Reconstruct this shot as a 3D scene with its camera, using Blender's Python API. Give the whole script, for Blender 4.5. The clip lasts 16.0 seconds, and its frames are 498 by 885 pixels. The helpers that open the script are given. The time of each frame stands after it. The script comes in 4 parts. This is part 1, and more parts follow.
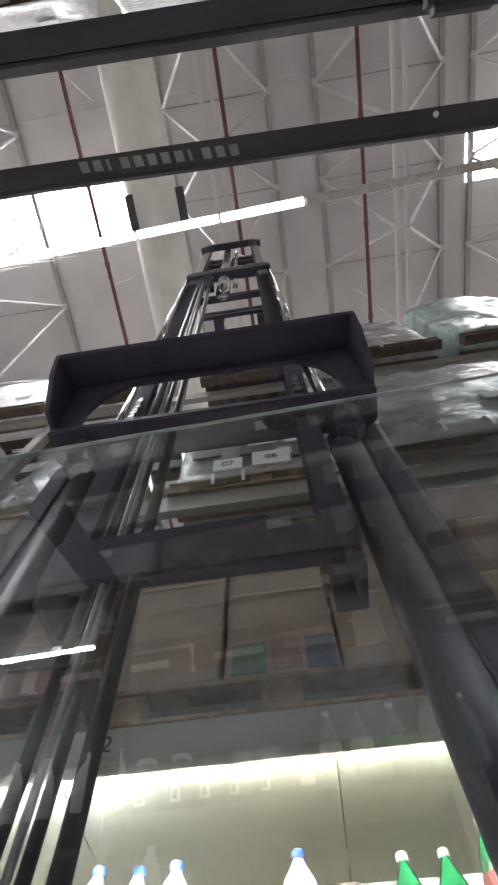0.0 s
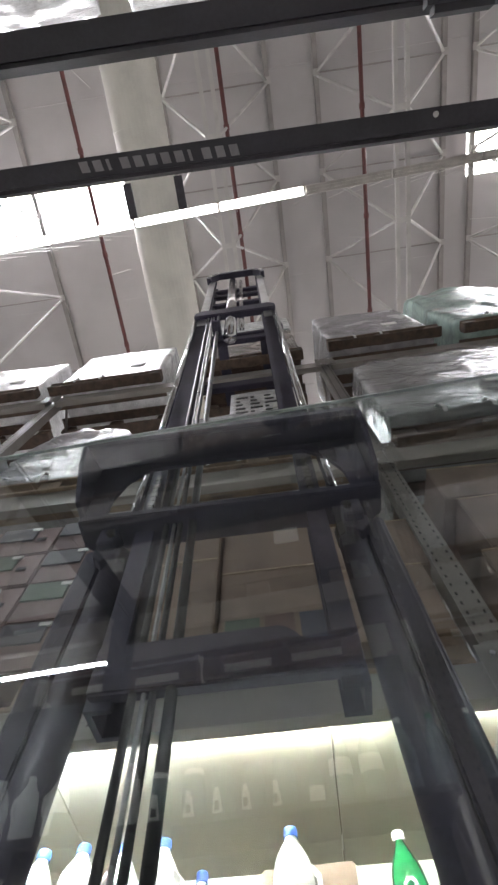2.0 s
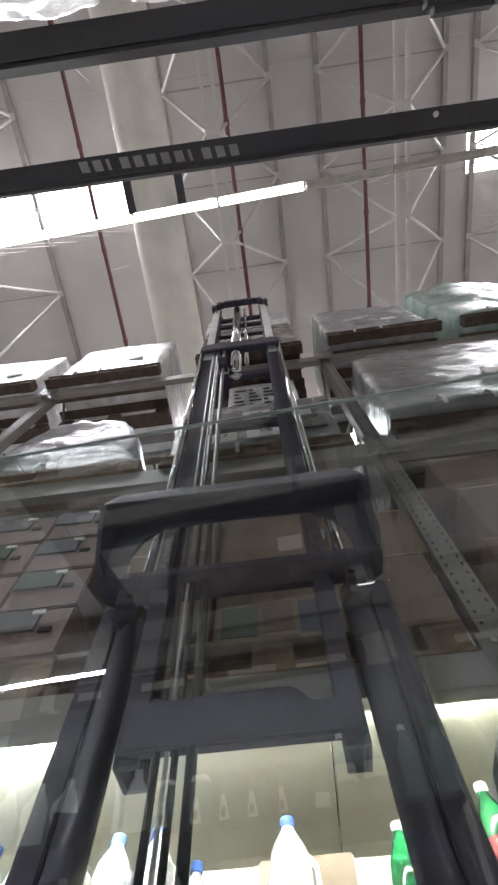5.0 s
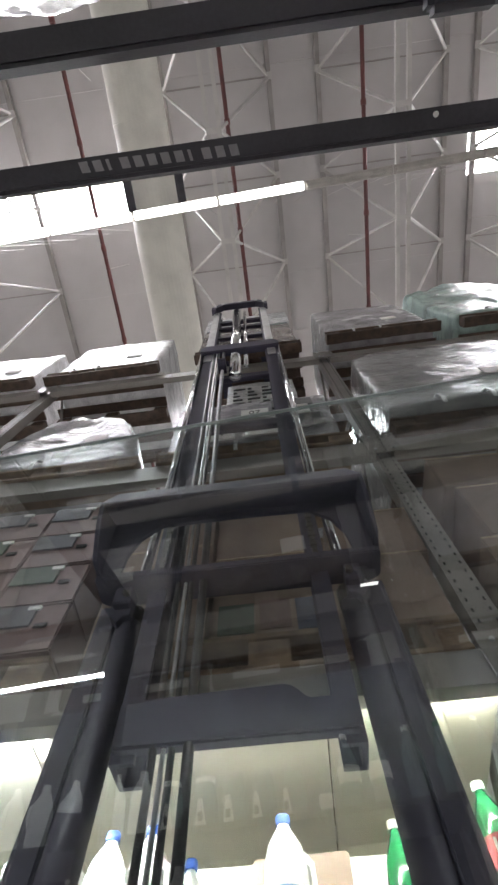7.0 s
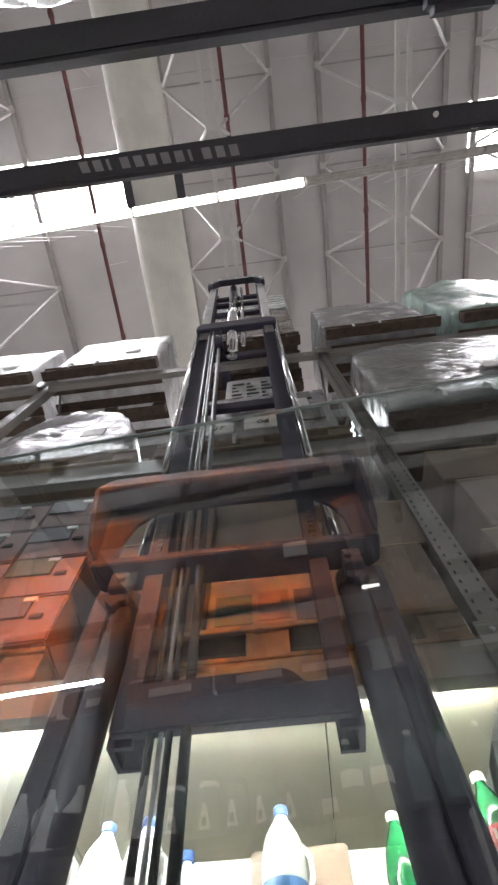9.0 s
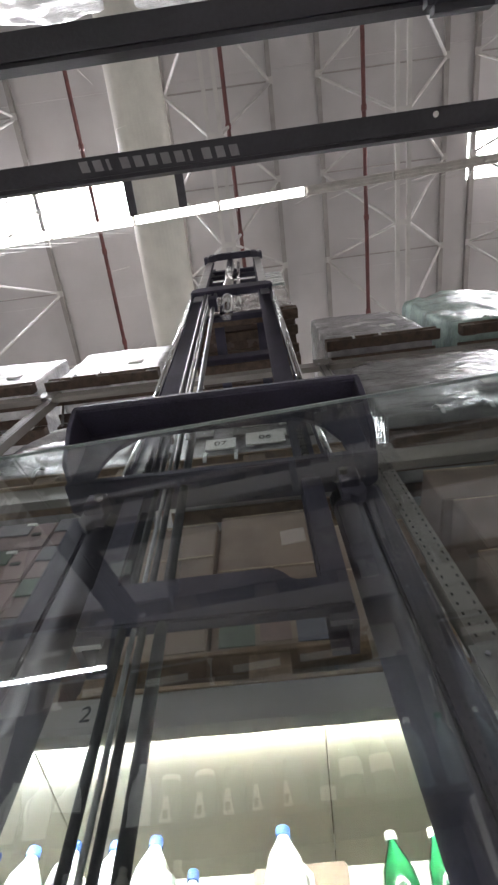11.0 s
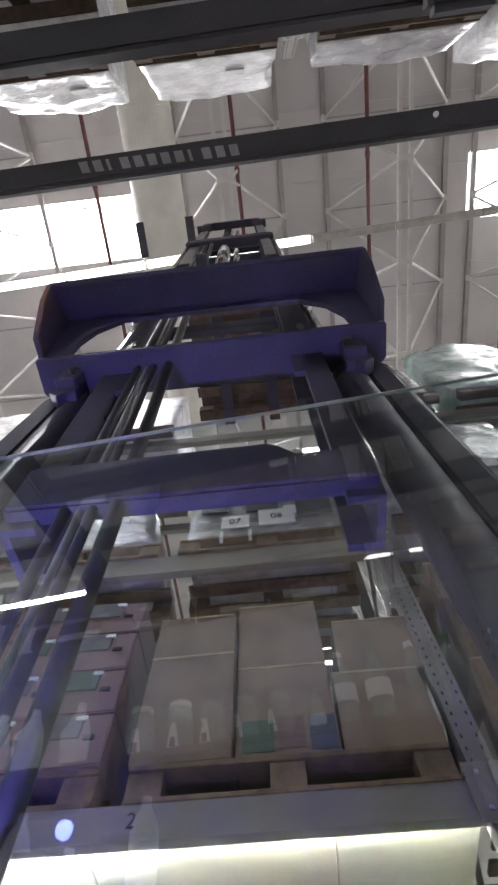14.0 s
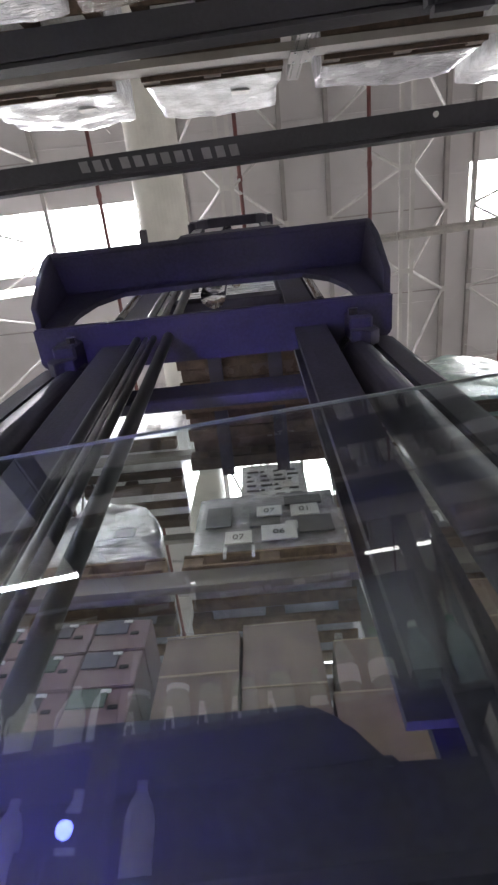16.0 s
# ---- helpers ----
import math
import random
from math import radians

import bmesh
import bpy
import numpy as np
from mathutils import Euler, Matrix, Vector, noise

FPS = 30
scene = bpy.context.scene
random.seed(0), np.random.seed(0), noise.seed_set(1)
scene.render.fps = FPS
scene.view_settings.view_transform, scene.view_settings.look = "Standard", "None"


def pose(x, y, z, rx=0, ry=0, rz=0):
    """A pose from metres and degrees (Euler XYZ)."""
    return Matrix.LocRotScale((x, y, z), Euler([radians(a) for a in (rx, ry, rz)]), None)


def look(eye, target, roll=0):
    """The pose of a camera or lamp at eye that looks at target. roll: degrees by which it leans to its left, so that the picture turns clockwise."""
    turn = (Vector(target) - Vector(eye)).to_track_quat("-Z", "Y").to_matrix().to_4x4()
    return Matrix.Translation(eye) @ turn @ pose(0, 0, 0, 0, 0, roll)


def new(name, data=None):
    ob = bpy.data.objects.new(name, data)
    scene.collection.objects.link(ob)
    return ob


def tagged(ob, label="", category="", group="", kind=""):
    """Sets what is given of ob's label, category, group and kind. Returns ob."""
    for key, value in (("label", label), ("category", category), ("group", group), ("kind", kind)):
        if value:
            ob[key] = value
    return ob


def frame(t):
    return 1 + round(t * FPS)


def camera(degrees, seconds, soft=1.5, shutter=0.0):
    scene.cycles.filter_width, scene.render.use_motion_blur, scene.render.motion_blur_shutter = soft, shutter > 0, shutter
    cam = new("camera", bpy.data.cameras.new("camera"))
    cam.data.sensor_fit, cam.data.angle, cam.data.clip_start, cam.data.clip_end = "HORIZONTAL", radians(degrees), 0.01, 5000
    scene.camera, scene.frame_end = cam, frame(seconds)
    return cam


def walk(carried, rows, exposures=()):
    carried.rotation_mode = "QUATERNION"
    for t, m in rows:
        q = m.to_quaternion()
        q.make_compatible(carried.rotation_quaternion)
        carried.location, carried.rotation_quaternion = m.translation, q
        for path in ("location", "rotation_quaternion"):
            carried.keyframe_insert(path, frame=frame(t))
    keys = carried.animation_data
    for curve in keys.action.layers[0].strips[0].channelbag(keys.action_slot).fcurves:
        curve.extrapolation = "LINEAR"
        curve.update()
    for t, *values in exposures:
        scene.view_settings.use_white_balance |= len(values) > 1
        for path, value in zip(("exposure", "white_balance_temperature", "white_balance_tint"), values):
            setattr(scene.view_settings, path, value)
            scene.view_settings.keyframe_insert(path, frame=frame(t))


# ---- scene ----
cam = camera(54.5, 16.0, soft=2.5)
PATH = [
    (0, (0.059, -0.086, 1.382), (-0.041, 0.684, 3.225), -1.1),
    (0.5, (0.056, -0.037, 1.39), (-0.04, 0.738, 3.231), -1.2),
    (1, (0.053, 0.0, 1.395), (-0.041, 0.778, 3.234), -1.2),
    (1.5, (0.054, 0.018, 1.397), (-0.04, 0.797, 3.237), -1.2),
    (2, (0.053, 0.033, 1.398), (-0.04, 0.816, 3.237), -1.2),
    (2.5, (0.051, 0.044, 1.4), (-0.041, 0.827, 3.238), -1.2),
    (3, (0.052, 0.048, 1.401), (-0.04, 0.83, 3.239), -1.2),
    (3.5, (0.049, 0.057, 1.402), (-0.041, 0.842, 3.24), -1.3),
    (4, (0.049, 0.063, 1.404), (-0.041, 0.849, 3.241), -1.3),
    (6.5, (0.045, 0.125, 1.41), (-0.038, 0.915, 3.246), -1.3),
    (7, (0.047, 0.106, 1.41), (-0.035, 0.894, 3.246), -1.3),
    (7.5, (0.047, 0.103, 1.408), (-0.035, 0.893, 3.244), -1.3),
    (8, (0.044, 0.121, 1.411), (-0.036, 0.912, 3.246), -1.4),
    (8.5, (0.046, 0.13, 1.412), (-0.035, 0.921, 3.247), -1.3),
    (9, (0.045, 0.144, 1.414), (-0.034, 0.937, 3.248), -1.4),
    (11.5, (0.045, -0.033, 1.389), (-0.032, 0.746, 3.229), -1.2),
    (12, (0.039, -0.137, 1.374), (-0.037, 0.635, 3.218), -1.1),
    (12.5, (0.024, -0.242, 1.366), (-0.052, 0.517, 3.214), -1.0),
    (13, (0.019, -0.347, 1.356), (-0.059, 0.401, 3.209), -0.5),
    (13.5, (0.022, -0.446, 1.343), (-0.056, 0.293, 3.2), -0.4),
    (14, (0.02, -0.507, 1.335), (-0.056, 0.23, 3.193), -0.4),
    (14.5, (0.017, -0.545, 1.329), (-0.059, 0.189, 3.188), -0.3),
    (15, (0.011, -0.579, 1.322), (-0.064, 0.152, 3.182), -0.4),
    (15.5, (0.006, -0.601, 1.319), (-0.068, 0.13, 3.179), -0.3),
    (16, (0.005, -0.632, 1.319), (-0.069, 0.097, 3.18), -0.1),
]
walk(cam, [(t, look(eye, target, roll)) for t, eye, target, roll in PATH], [(0, -0.45), (16, -0.45)])


# ---- world and lights ----
world = bpy.data.worlds.new("sky")
scene.world = world
world.use_nodes = True
wn = world.node_tree.nodes
sky = wn.new("ShaderNodeTexSky")
sky.sky_type, sky.sun_disc = "NISHITA", False
sky.sun_elevation, sky.sun_rotation = radians(55), radians(200)
wn["Background"].inputs["Strength"].default_value = 0.12
world.node_tree.links.new(sky.outputs[0], wn["Background"].inputs[0])


def area_lamp(x, y, z, sx, sy, watts, colour=(0.91, 0.905, 1.0)):
    """The sky's light in a roof light's opening."""
    data = bpy.data.lights.new("rooflight_daylight", "AREA")
    data.shape, data.size, data.size_y, data.energy, data.color = "RECTANGLE", sx, sy, watts, colour
    ob = new("rooflight_daylight", data)
    ob.matrix_world = pose(x, y, z)
    return ob


ROOF = 17.0
ROOFLIGHTS = [(-5.6, -1.5, 5.1, 1.7), (8.85, -1.5, 4.7, 1.7)]
# further roof lights out of view, added to fill the hall with light
for k in range(-2, 3):
    for j in (-2, -1, 1, 2):
        if j < 0 and abs(k) < 2:
            continue
        ROOFLIGHTS.append((1.0 + 12.6 * k, -1.5 + 8.5 * j, 5.0, 1.7))
for (lx, ly, sx, sy), watts in zip(ROOFLIGHTS[:2], (740, 300)):
    area_lamp(lx, ly, ROOF - 0.12, sx * 0.95, sy * 0.9, watts)
# fill light under the added roof lights
for (lx, ly, sx, sy) in ROOFLIGHTS[2:]:
    area_lamp(lx, ly, ROOF - 0.12, sx * 0.95, sy * 0.9, 470)


# ---- materials ----
def mat(name, base, rough=0.5, metal=0.0, vary=0.12, scale=6.0, bump=0.15, fine=90.0, dirt=None, coat=0.0, emit=None, strength=0.0, per_object=0.0):
    m = bpy.data.materials.new(name)
    m.use_nodes = True
    nt = m.node_tree
    bs = nt.nodes["Principled BSDF"]
    bs.inputs["Roughness"].default_value, bs.inputs["Metallic"].default_value = rough, metal
    bs.inputs["Coat Weight"].default_value = coat
    co = nt.nodes.new("ShaderNodeTexCoord")
    n1 = nt.nodes.new("ShaderNodeTexNoise")
    n1.inputs["Scale"].default_value, n1.inputs["Detail"].default_value = scale, 6
    n2 = nt.nodes.new("ShaderNodeTexNoise")
    n2.inputs["Scale"].default_value, n2.inputs["Detail"].default_value = fine, 4
    for n in (n1, n2):
        nt.links.new(co.outputs["Object"], n.inputs["Vector"])
    ramp = nt.nodes.new("ShaderNodeValToRGB")
    d = dirt or tuple(c * (1 - 2.2 * vary) for c in base)
    ramp.color_ramp.elements[0].color = (*d, 1)
    ramp.color_ramp.elements[1].color = (*(min(1, c * (1 + vary)) for c in base), 1)
    ramp.color_ramp.elements[0].position, ramp.color_ramp.elements[1].position = 0.3, 0.6
    add = nt.nodes.new("ShaderNodeMath")
    add.operation = "MULTIPLY_ADD"
    add.inputs[1].default_value = 0.3
    nt.links.new(n2.outputs["Fac"], add.inputs[0])
    sub = nt.nodes.new("ShaderNodeMath")
    sub.operation = "MULTIPLY_ADD"
    sub.inputs[1].default_value, sub.inputs[2].default_value = 0.75, 0.0
    nt.links.new(n1.outputs["Fac"], sub.inputs[0])
    nt.links.new(sub.outputs[0], add.inputs[2])
    nt.links.new(add.outputs[0], ramp.inputs[0])
    colour = ramp.outputs[0]
    if per_object:
        info = nt.nodes.new("ShaderNodeObjectInfo")
        mul = nt.nodes.new("ShaderNodeMath")
        mul.operation = "MULTIPLY_ADD"
        mul.inputs[1].default_value, mul.inputs[2].default_value = per_object, 1 - per_object / 2
        nt.links.new(info.outputs["Random"], mul.inputs[0])
        hsv = nt.nodes.new("ShaderNodeHueSaturation")
        nt.links.new(mul.outputs[0], hsv.inputs["Value"])
        nt.links.new(colour, hsv.inputs["Color"])
        colour = hsv.outputs[0]
    nt.links.new(colour, bs.inputs["Base Color"])
    rr = nt.nodes.new("ShaderNodeMath")
    rr.operation = "MULTIPLY_ADD"
    rr.inputs[1].default_value, rr.inputs[2].default_value = 0.25, max(0.02, rough - 0.12)
    nt.links.new(n1.outputs["Fac"], rr.inputs[0])
    nt.links.new(rr.outputs[0], bs.inputs["Roughness"])
    if bump:
        b = nt.nodes.new("ShaderNodeBump")
        b.inputs["Strength"].default_value, b.inputs["Distance"].default_value = bump, 0.004
        nt.links.new(n2.outputs["Fac"], b.inputs["Height"])
        nt.links.new(b.outputs[0], bs.inputs["Normal"])
    if emit:
        bs.inputs["Emission Color"].default_value, bs.inputs["Emission Strength"].default_value = (*emit, 1), strength
    return m


def film_mat(name, base, rough=0.2, wrinkle=0.6, scale=9.0):
    """Stretch film: glossy, streaked and creased."""
    m = mat(name, base, rough, 0, 0.2, 5, 0, 60)
    nt = m.node_tree
    bs = nt.nodes["Principled BSDF"]
    co = nt.nodes.new("ShaderNodeTexCoord")
    mp = nt.nodes.new("ShaderNodeMapping")
    mp.inputs["Scale"].default_value = (1.0, 1.0, 3.2)
    mp.inputs["Rotation"].default_value = (0.15, 0.2, 0.1)
    n = nt.nodes.new("ShaderNodeTexNoise")
    n.inputs["Scale"].default_value, n.inputs["Detail"].default_value, n.inputs["Distortion"].default_value = scale, 5, 0.8
    b = nt.nodes.new("ShaderNodeBump")
    b.inputs["Strength"].default_value, b.inputs["Distance"].default_value = wrinkle, 0.03
    nt.links.new(co.outputs["Object"], mp.inputs[0])
    nt.links.new(mp.outputs[0], n.inputs["Vector"])
    nt.links.new(n.outputs["Fac"], b.inputs["Height"])
    nt.links.new(b.outputs[0], bs.inputs["Normal"])
    bs.inputs["Coat Weight"].default_value, bs.inputs["Coat Roughness"].default_value = 0.45, 0.2
    nt.links.new(b.outputs[0], bs.inputs["Coat Normal"])
    return m


def glow(name, colour, strength):
    m = bpy.data.materials.new(name)
    m.use_nodes = True
    bs = m.node_tree.nodes["Principled BSDF"]
    bs.inputs["Base Color"].default_value = (0.8, 0.8, 0.8, 1)
    bs.inputs["Emission Color"].default_value, bs.inputs["Emission Strength"].default_value = (*colour, 1), strength
    return m


def glass_mat(name, tint=(0.93, 0.97, 0.96)):
    """A thin clear sheet: it reflects by Fresnel and lets the rest through."""
    m = bpy.data.materials.new(name)
    m.use_nodes = True
    nt = m.node_tree
    nt.nodes.remove(nt.nodes["Principled BSDF"])
    lw = nt.nodes.new("ShaderNodeLayerWeight")
    lw.inputs["Blend"].default_value = 0.5
    pw = nt.nodes.new("ShaderNodeMath")
    pw.operation = "POWER"
    pw.inputs[1].default_value = 5
    nt.links.new(lw.outputs["Facing"], pw.inputs[0])
    fr = nt.nodes.new("ShaderNodeMath")
    fr.operation = "MULTIPLY_ADD"
    fr.inputs[1].default_value, fr.inputs[2].default_value = 0.88, 0.14
    nt.links.new(pw.outputs[0], fr.inputs[0])
    tr = nt.nodes.new("ShaderNodeBsdfTransparent")
    tr.inputs[0].default_value = (*tint, 1)
    gl = nt.nodes.new("ShaderNodeBsdfGlossy")
    gl.inputs["Roughness"].default_value = 0.015
    mix = nt.nodes.new("ShaderNodeMixShader")
    # dust and scuffs on the sheet
    co = nt.nodes.new("ShaderNodeTexCoord")
    nz = nt.nodes.new("ShaderNodeTexNoise")
    nz.inputs["Scale"].default_value, nz.inputs["Detail"].default_value = 5, 10
    nt.links.new(co.outputs["Object"], nz.inputs["Vector"])
    rp = nt.nodes.new("ShaderNodeValToRGB")
    rp.color_ramp.elements[0].position, rp.color_ramp.elements[1].position = 0.42, 0.8
    rp.color_ramp.elements[0].color, rp.color_ramp.elements[1].color = (0.003, 0.003, 0.003, 1), (0.025, 0.025, 0.025, 1)
    nt.links.new(nz.outputs["Fac"], rp.inputs[0])
    df = nt.nodes.new("ShaderNodeBsdfDiffuse")
    df.inputs[0].default_value = (0.75, 0.75, 0.75, 1)
    dust = nt.nodes.new("ShaderNodeMixShader")
    nt.links.new(rp.outputs[0], dust.inputs[0])
    nt.links.new(tr.outputs[0], dust.inputs[1])
    nt.links.new(df.outputs[0], dust.inputs[2])
    nt.links.new(fr.outputs[0], mix.inputs[0])
    nt.links.new(dust.outputs[0], mix.inputs[1])
    nt.links.new(gl.outputs[0], mix.inputs[2])
    nt.links.new(mix.outputs[0], nt.nodes["Material Output"].inputs[0])
    return m


BLACK = mat("black_paint", (0.032, 0.028, 0.036), 0.5, 0, 0.25, 5, 0.12, 140, coat=0.1)
MAST = mat("mast_paint", (0.05, 0.045, 0.068), 0.6, 0.0, 0.3, 4, 0.15, 120, dirt=(0.024, 0.022, 0.03), coat=0.05)
MAST.node_tree.nodes["Principled BSDF"].inputs["Specular IOR Level"].default_value = 0.3
STEEL = mat("bare_steel", (0.42, 0.42, 0.43), 0.32, 1.0, 0.2, 12, 0.2, 160)
CHROME = mat("chrome", (0.75, 0.75, 0.76), 0.14, 1.0, 0.05, 10, 0.02, 200)
GREASE = mat("greased_chain", (0.05, 0.045, 0.04), 0.35, 0.6, 0.3, 30, 0.5, 200)
RUBBER = mat("hose_rubber", (0.02, 0.02, 0.022), 0.4, 0, 0.2, 20, 0.1, 200)
RACK = mat("rack_grey", (0.21, 0.195, 0.18), 0.42, 0.0, 0.15, 3, 0.1, 120, dirt=(0.13, 0.115, 0.1))
BEAM = mat("rack_beam", (0.25, 0.23, 0.21), 0.4, 0.0, 0.15, 3, 0.1, 120, dirt=(0.2, 0.18, 0.16))
# near black for the shade inside slots and hand holes, which aren't cut
HOLE_SHADE = mat("slot_shade", (0.02, 0.02, 0.02), 0.8)
WOOD = mat("pallet_wood", (0.17, 0.115, 0.07), 0.75, 0, 0.3, 14, 0.5, 130, dirt=(0.06, 0.04, 0.028), per_object=0.4)
DARKWOOD = mat("old_pallet_wood", (0.09, 0.06, 0.042), 0.75, 0, 0.3, 14, 0.5, 130, dirt=(0.03, 0.02, 0.015), per_object=0.4)
CARTON = mat("cardboard", (0.215, 0.155, 0.12), 0.7, 0, 0.15, 5, 0.25, 110, dirt=(0.14, 0.10, 0.075), per_object=0.3)
PINKCARTON = mat("printed_carton", (0.20, 0.13, 0.125), 0.6, 0, 0.15, 5, 0.15, 110, per_object=0.3)
TAPE = mat("packing_tape", (0.42, 0.33, 0.24), 0.25, 0, 0.1, 10, 0.1, 80)
PRINT_GREY = mat("print_grey", (0.10, 0.10, 0.10), 0.4, 0, 0.2, 20)
PRINT_GREEN = mat("print_green", (0.075, 0.11, 0.08), 0.6, 0, 0.15, 20)
PRINT_SLATE = mat("print_slate", (0.085, 0.08, 0.095), 0.5, 0, 0.2, 12)
PRINT_RED = mat("print_red", (0.19, 0.12, 0.105), 0.6, 0, 0.15, 20)
PRINT_BLUE = mat("print_blue", (0.07, 0.08, 0.12), 0.6, 0, 0.15, 20)
PAPER = mat("paper", (0.78, 0.77, 0.74), 0.6, 0, 0.05, 20, 0.05)
INK = mat("ink", (0.02, 0.02, 0.02), 0.6)
FILM_WHITE = film_mat("white_film", (0.80, 0.80, 0.80), 0.22, 0.5)
FILM_GREY = film_mat("grey_film", (0.26, 0.26, 0.26), 0.15, 1.0, 4.5)
FILM_GREEN = film_mat("green_film", (0.38, 0.50, 0.46), 0.18, 0.6, 7)
FILM_CLEAR = film_mat("clear_film", (0.40, 0.385, 0.40), 0.24, 0.8, 8)
FILM_TEAL = film_mat("teal_film", (0.20, 0.27, 0.27), 0.18, 0.6, 8)
FILM_BROWN = film_mat("brown_goods_in_film", (0.11, 0.075, 0.06), 0.25, 0.5, 8)
ROOF_M = mat("roof_sheet", (0.54, 0.515, 0.515), 0.55, 0, 0.06, 0.7, 0.05, 60)
TRUSS = mat("truss_paint", (0.55, 0.53, 0.51), 0.5, 0, 0.08, 3, 0.08, 80)
CHORD = mat("truss_chord", (0.34, 0.315, 0.3), 0.5, 0, 0.1, 3, 0.08, 80)
REDPIPE = mat("red_pipe", (0.115, 0.032, 0.03), 0.4, 0, 0.2, 4, 0.05, 90)
DUCT = mat("duct_sheet", (0.66, 0.64, 0.58), 0.5, 0, 0.06, 2, 0.06, 40)
CONDUIT = mat("lamp_channel", (0.42, 0.39, 0.36), 0.4, 0.2, 0.12, 5, 0.05, 80)
FLOOR = mat("polished_concrete", (0.42, 0.41, 0.39), 0.3, 0, 0.12, 0.6, 0.05, 40)
WALL = mat("hall_wall", (0.6, 0.58, 0.55), 0.7, 0, 0.08, 0.8, 0.1, 40)
DECK = mat("shelf_deck_board", (0.60, 0.56, 0.47), 0.38, 0, 0.06, 2.5, 0.05, 50)
BACK = mat("shelf_back", (0.72, 0.70, 0.64), 0.5, 0, 0.05, 2, 0.05, 50)
DARKBOARD = mat("dark_shelf_board", (0.05, 0.048, 0.05), 0.5, 0, 0.15, 3, 0.05, 50)
WHITEPLASTIC = mat("white_plastic", (0.80, 0.81, 0.80), 0.28, 0, 0.03, 12, 0.03)
BLUECAP = mat("blue_cap", (0.03, 0.10, 0.45), 0.35, 0, 0.1, 20, 0.05)
NAVYCAP = mat("navy_cap", (0.02, 0.025, 0.09), 0.35, 0, 0.1, 20, 0.05)
WHITECAP = mat("white_cap", (0.8, 0.8, 0.78), 0.35, 0, 0.05, 20, 0.05)
GREENPET = mat("green_bottle", (0.015, 0.17, 0.06), 0.12, 0, 0.12, 9, 0.03, coat=0.6)
CLEARPET = mat("clear_bottle", (0.2, 0.25, 0.245), 0.1, 0, 0.15, 9, 0.03, coat=0.8)
LABEL_BLUE = mat("label_blue", (0.08, 0.22, 0.55), 0.4, 0, 0.15, 25, 0.02)
LABEL_YELLOW = mat("label_yellow", (0.75, 0.45, 0.05), 0.4, 0, 0.1, 25, 0.02)
LABEL_RED = mat("label_red", (0.45, 0.05, 0.06), 0.4, 0, 0.1, 25, 0.02)
LOGO = mat("logo_grey", (0.27, 0.26, 0.265), 0.5, 0, 0.1, 20, 0.02)
GLASS = glass_mat("clear_sheet")
GLASS_EDGE = mat("sheet_edge", (0.42, 0.46, 0.45), 0.25, 0, 0.1, 20, 0.02)
TUBE = glow("fluorescent_tube", (1.0, 0.97, 0.95), 9.0)
ROOFLIGHT = glow("rooflight_sheet", (1.0, 1.0, 1.0), 20.0)
LED = glow("led_strip", (1.0, 0.98, 0.88), 660.0)
LED_STRONG = glow("strong_led_strip", (0.93, 0.98, 1.0), 2200.0)
LED_COOL = glow("cool_led_strip", (0.9, 0.95, 1.0), 260.0)
AMBER = glow("amber_beacon_lens", (1.0, 0.2, 0.015), 620000.0)
BLUE = glow("blue_safety_light_lens", (0.23, 0.19, 1.0), 10500.0)
BLUE_SPOT = glow("blue_spot_lens", (0.06, 0.07, 1.0), 26000.0)
# for an added lens that only gives a blue reflection in the screen
BLUE_GLINT = glow("blue_glint_lens", (0.13, 0.17, 1.0), 26.0)


# ---- mesh helpers ----
def box(bm, x0, x1, y0, y1, z0, z1, bevel=0.0, seg=1):
    r = bmesh.ops.create_cube(bm, size=1.0, matrix=Matrix.Translation(((x0 + x1) / 2, (y0 + y1) / 2, (z0 + z1) / 2)) @ Matrix.Diagonal((abs(x1 - x0), abs(y1 - y0), abs(z1 - z0), 1)))
    if bevel:
        es = {e for v in r["verts"] for e in v.link_edges}
        bmesh.ops.bevel(bm, geom=list(es), offset=bevel, segments=seg, affect="EDGES")
    return bm


def rod(bm, a, b, r, seg=12, r2=None):
    a, b = Vector(a), Vector(b)
    d = b - a
    m = Matrix.Translation((a + b) / 2) @ d.to_track_quat("Z", "Y").to_matrix().to_4x4()
    bmesh.ops.create_cone(bm, cap_ends=True, segments=seg, radius1=r, radius2=r if r2 is None else r2, depth=d.length, matrix=m)
    return bm


def prism(bm, pts, axis, a, b):
    """Extrudes an outline (pairs) along axis 'x', 'y' or 'z' from a to b."""
    def p3(p, h):
        return {"x": (h, p[0], p[1]), "y": (p[0], h, p[1]), "z": (p[0], p[1], h)}[axis]
    lo = [bm.verts.new(p3(p, a)) for p in pts]
    hi = [bm.verts.new(p3(p, b)) for p in pts]
    n = len(pts)
    bm.faces.new(lo)
    bm.faces.new(hi[::-1])
    for i in range(n):
        bm.faces.new((lo[i], hi[i], hi[(i + 1) % n], lo[(i + 1) % n]))
    bmesh.ops.recalc_face_normals(bm, faces=bm.faces)
    return bm


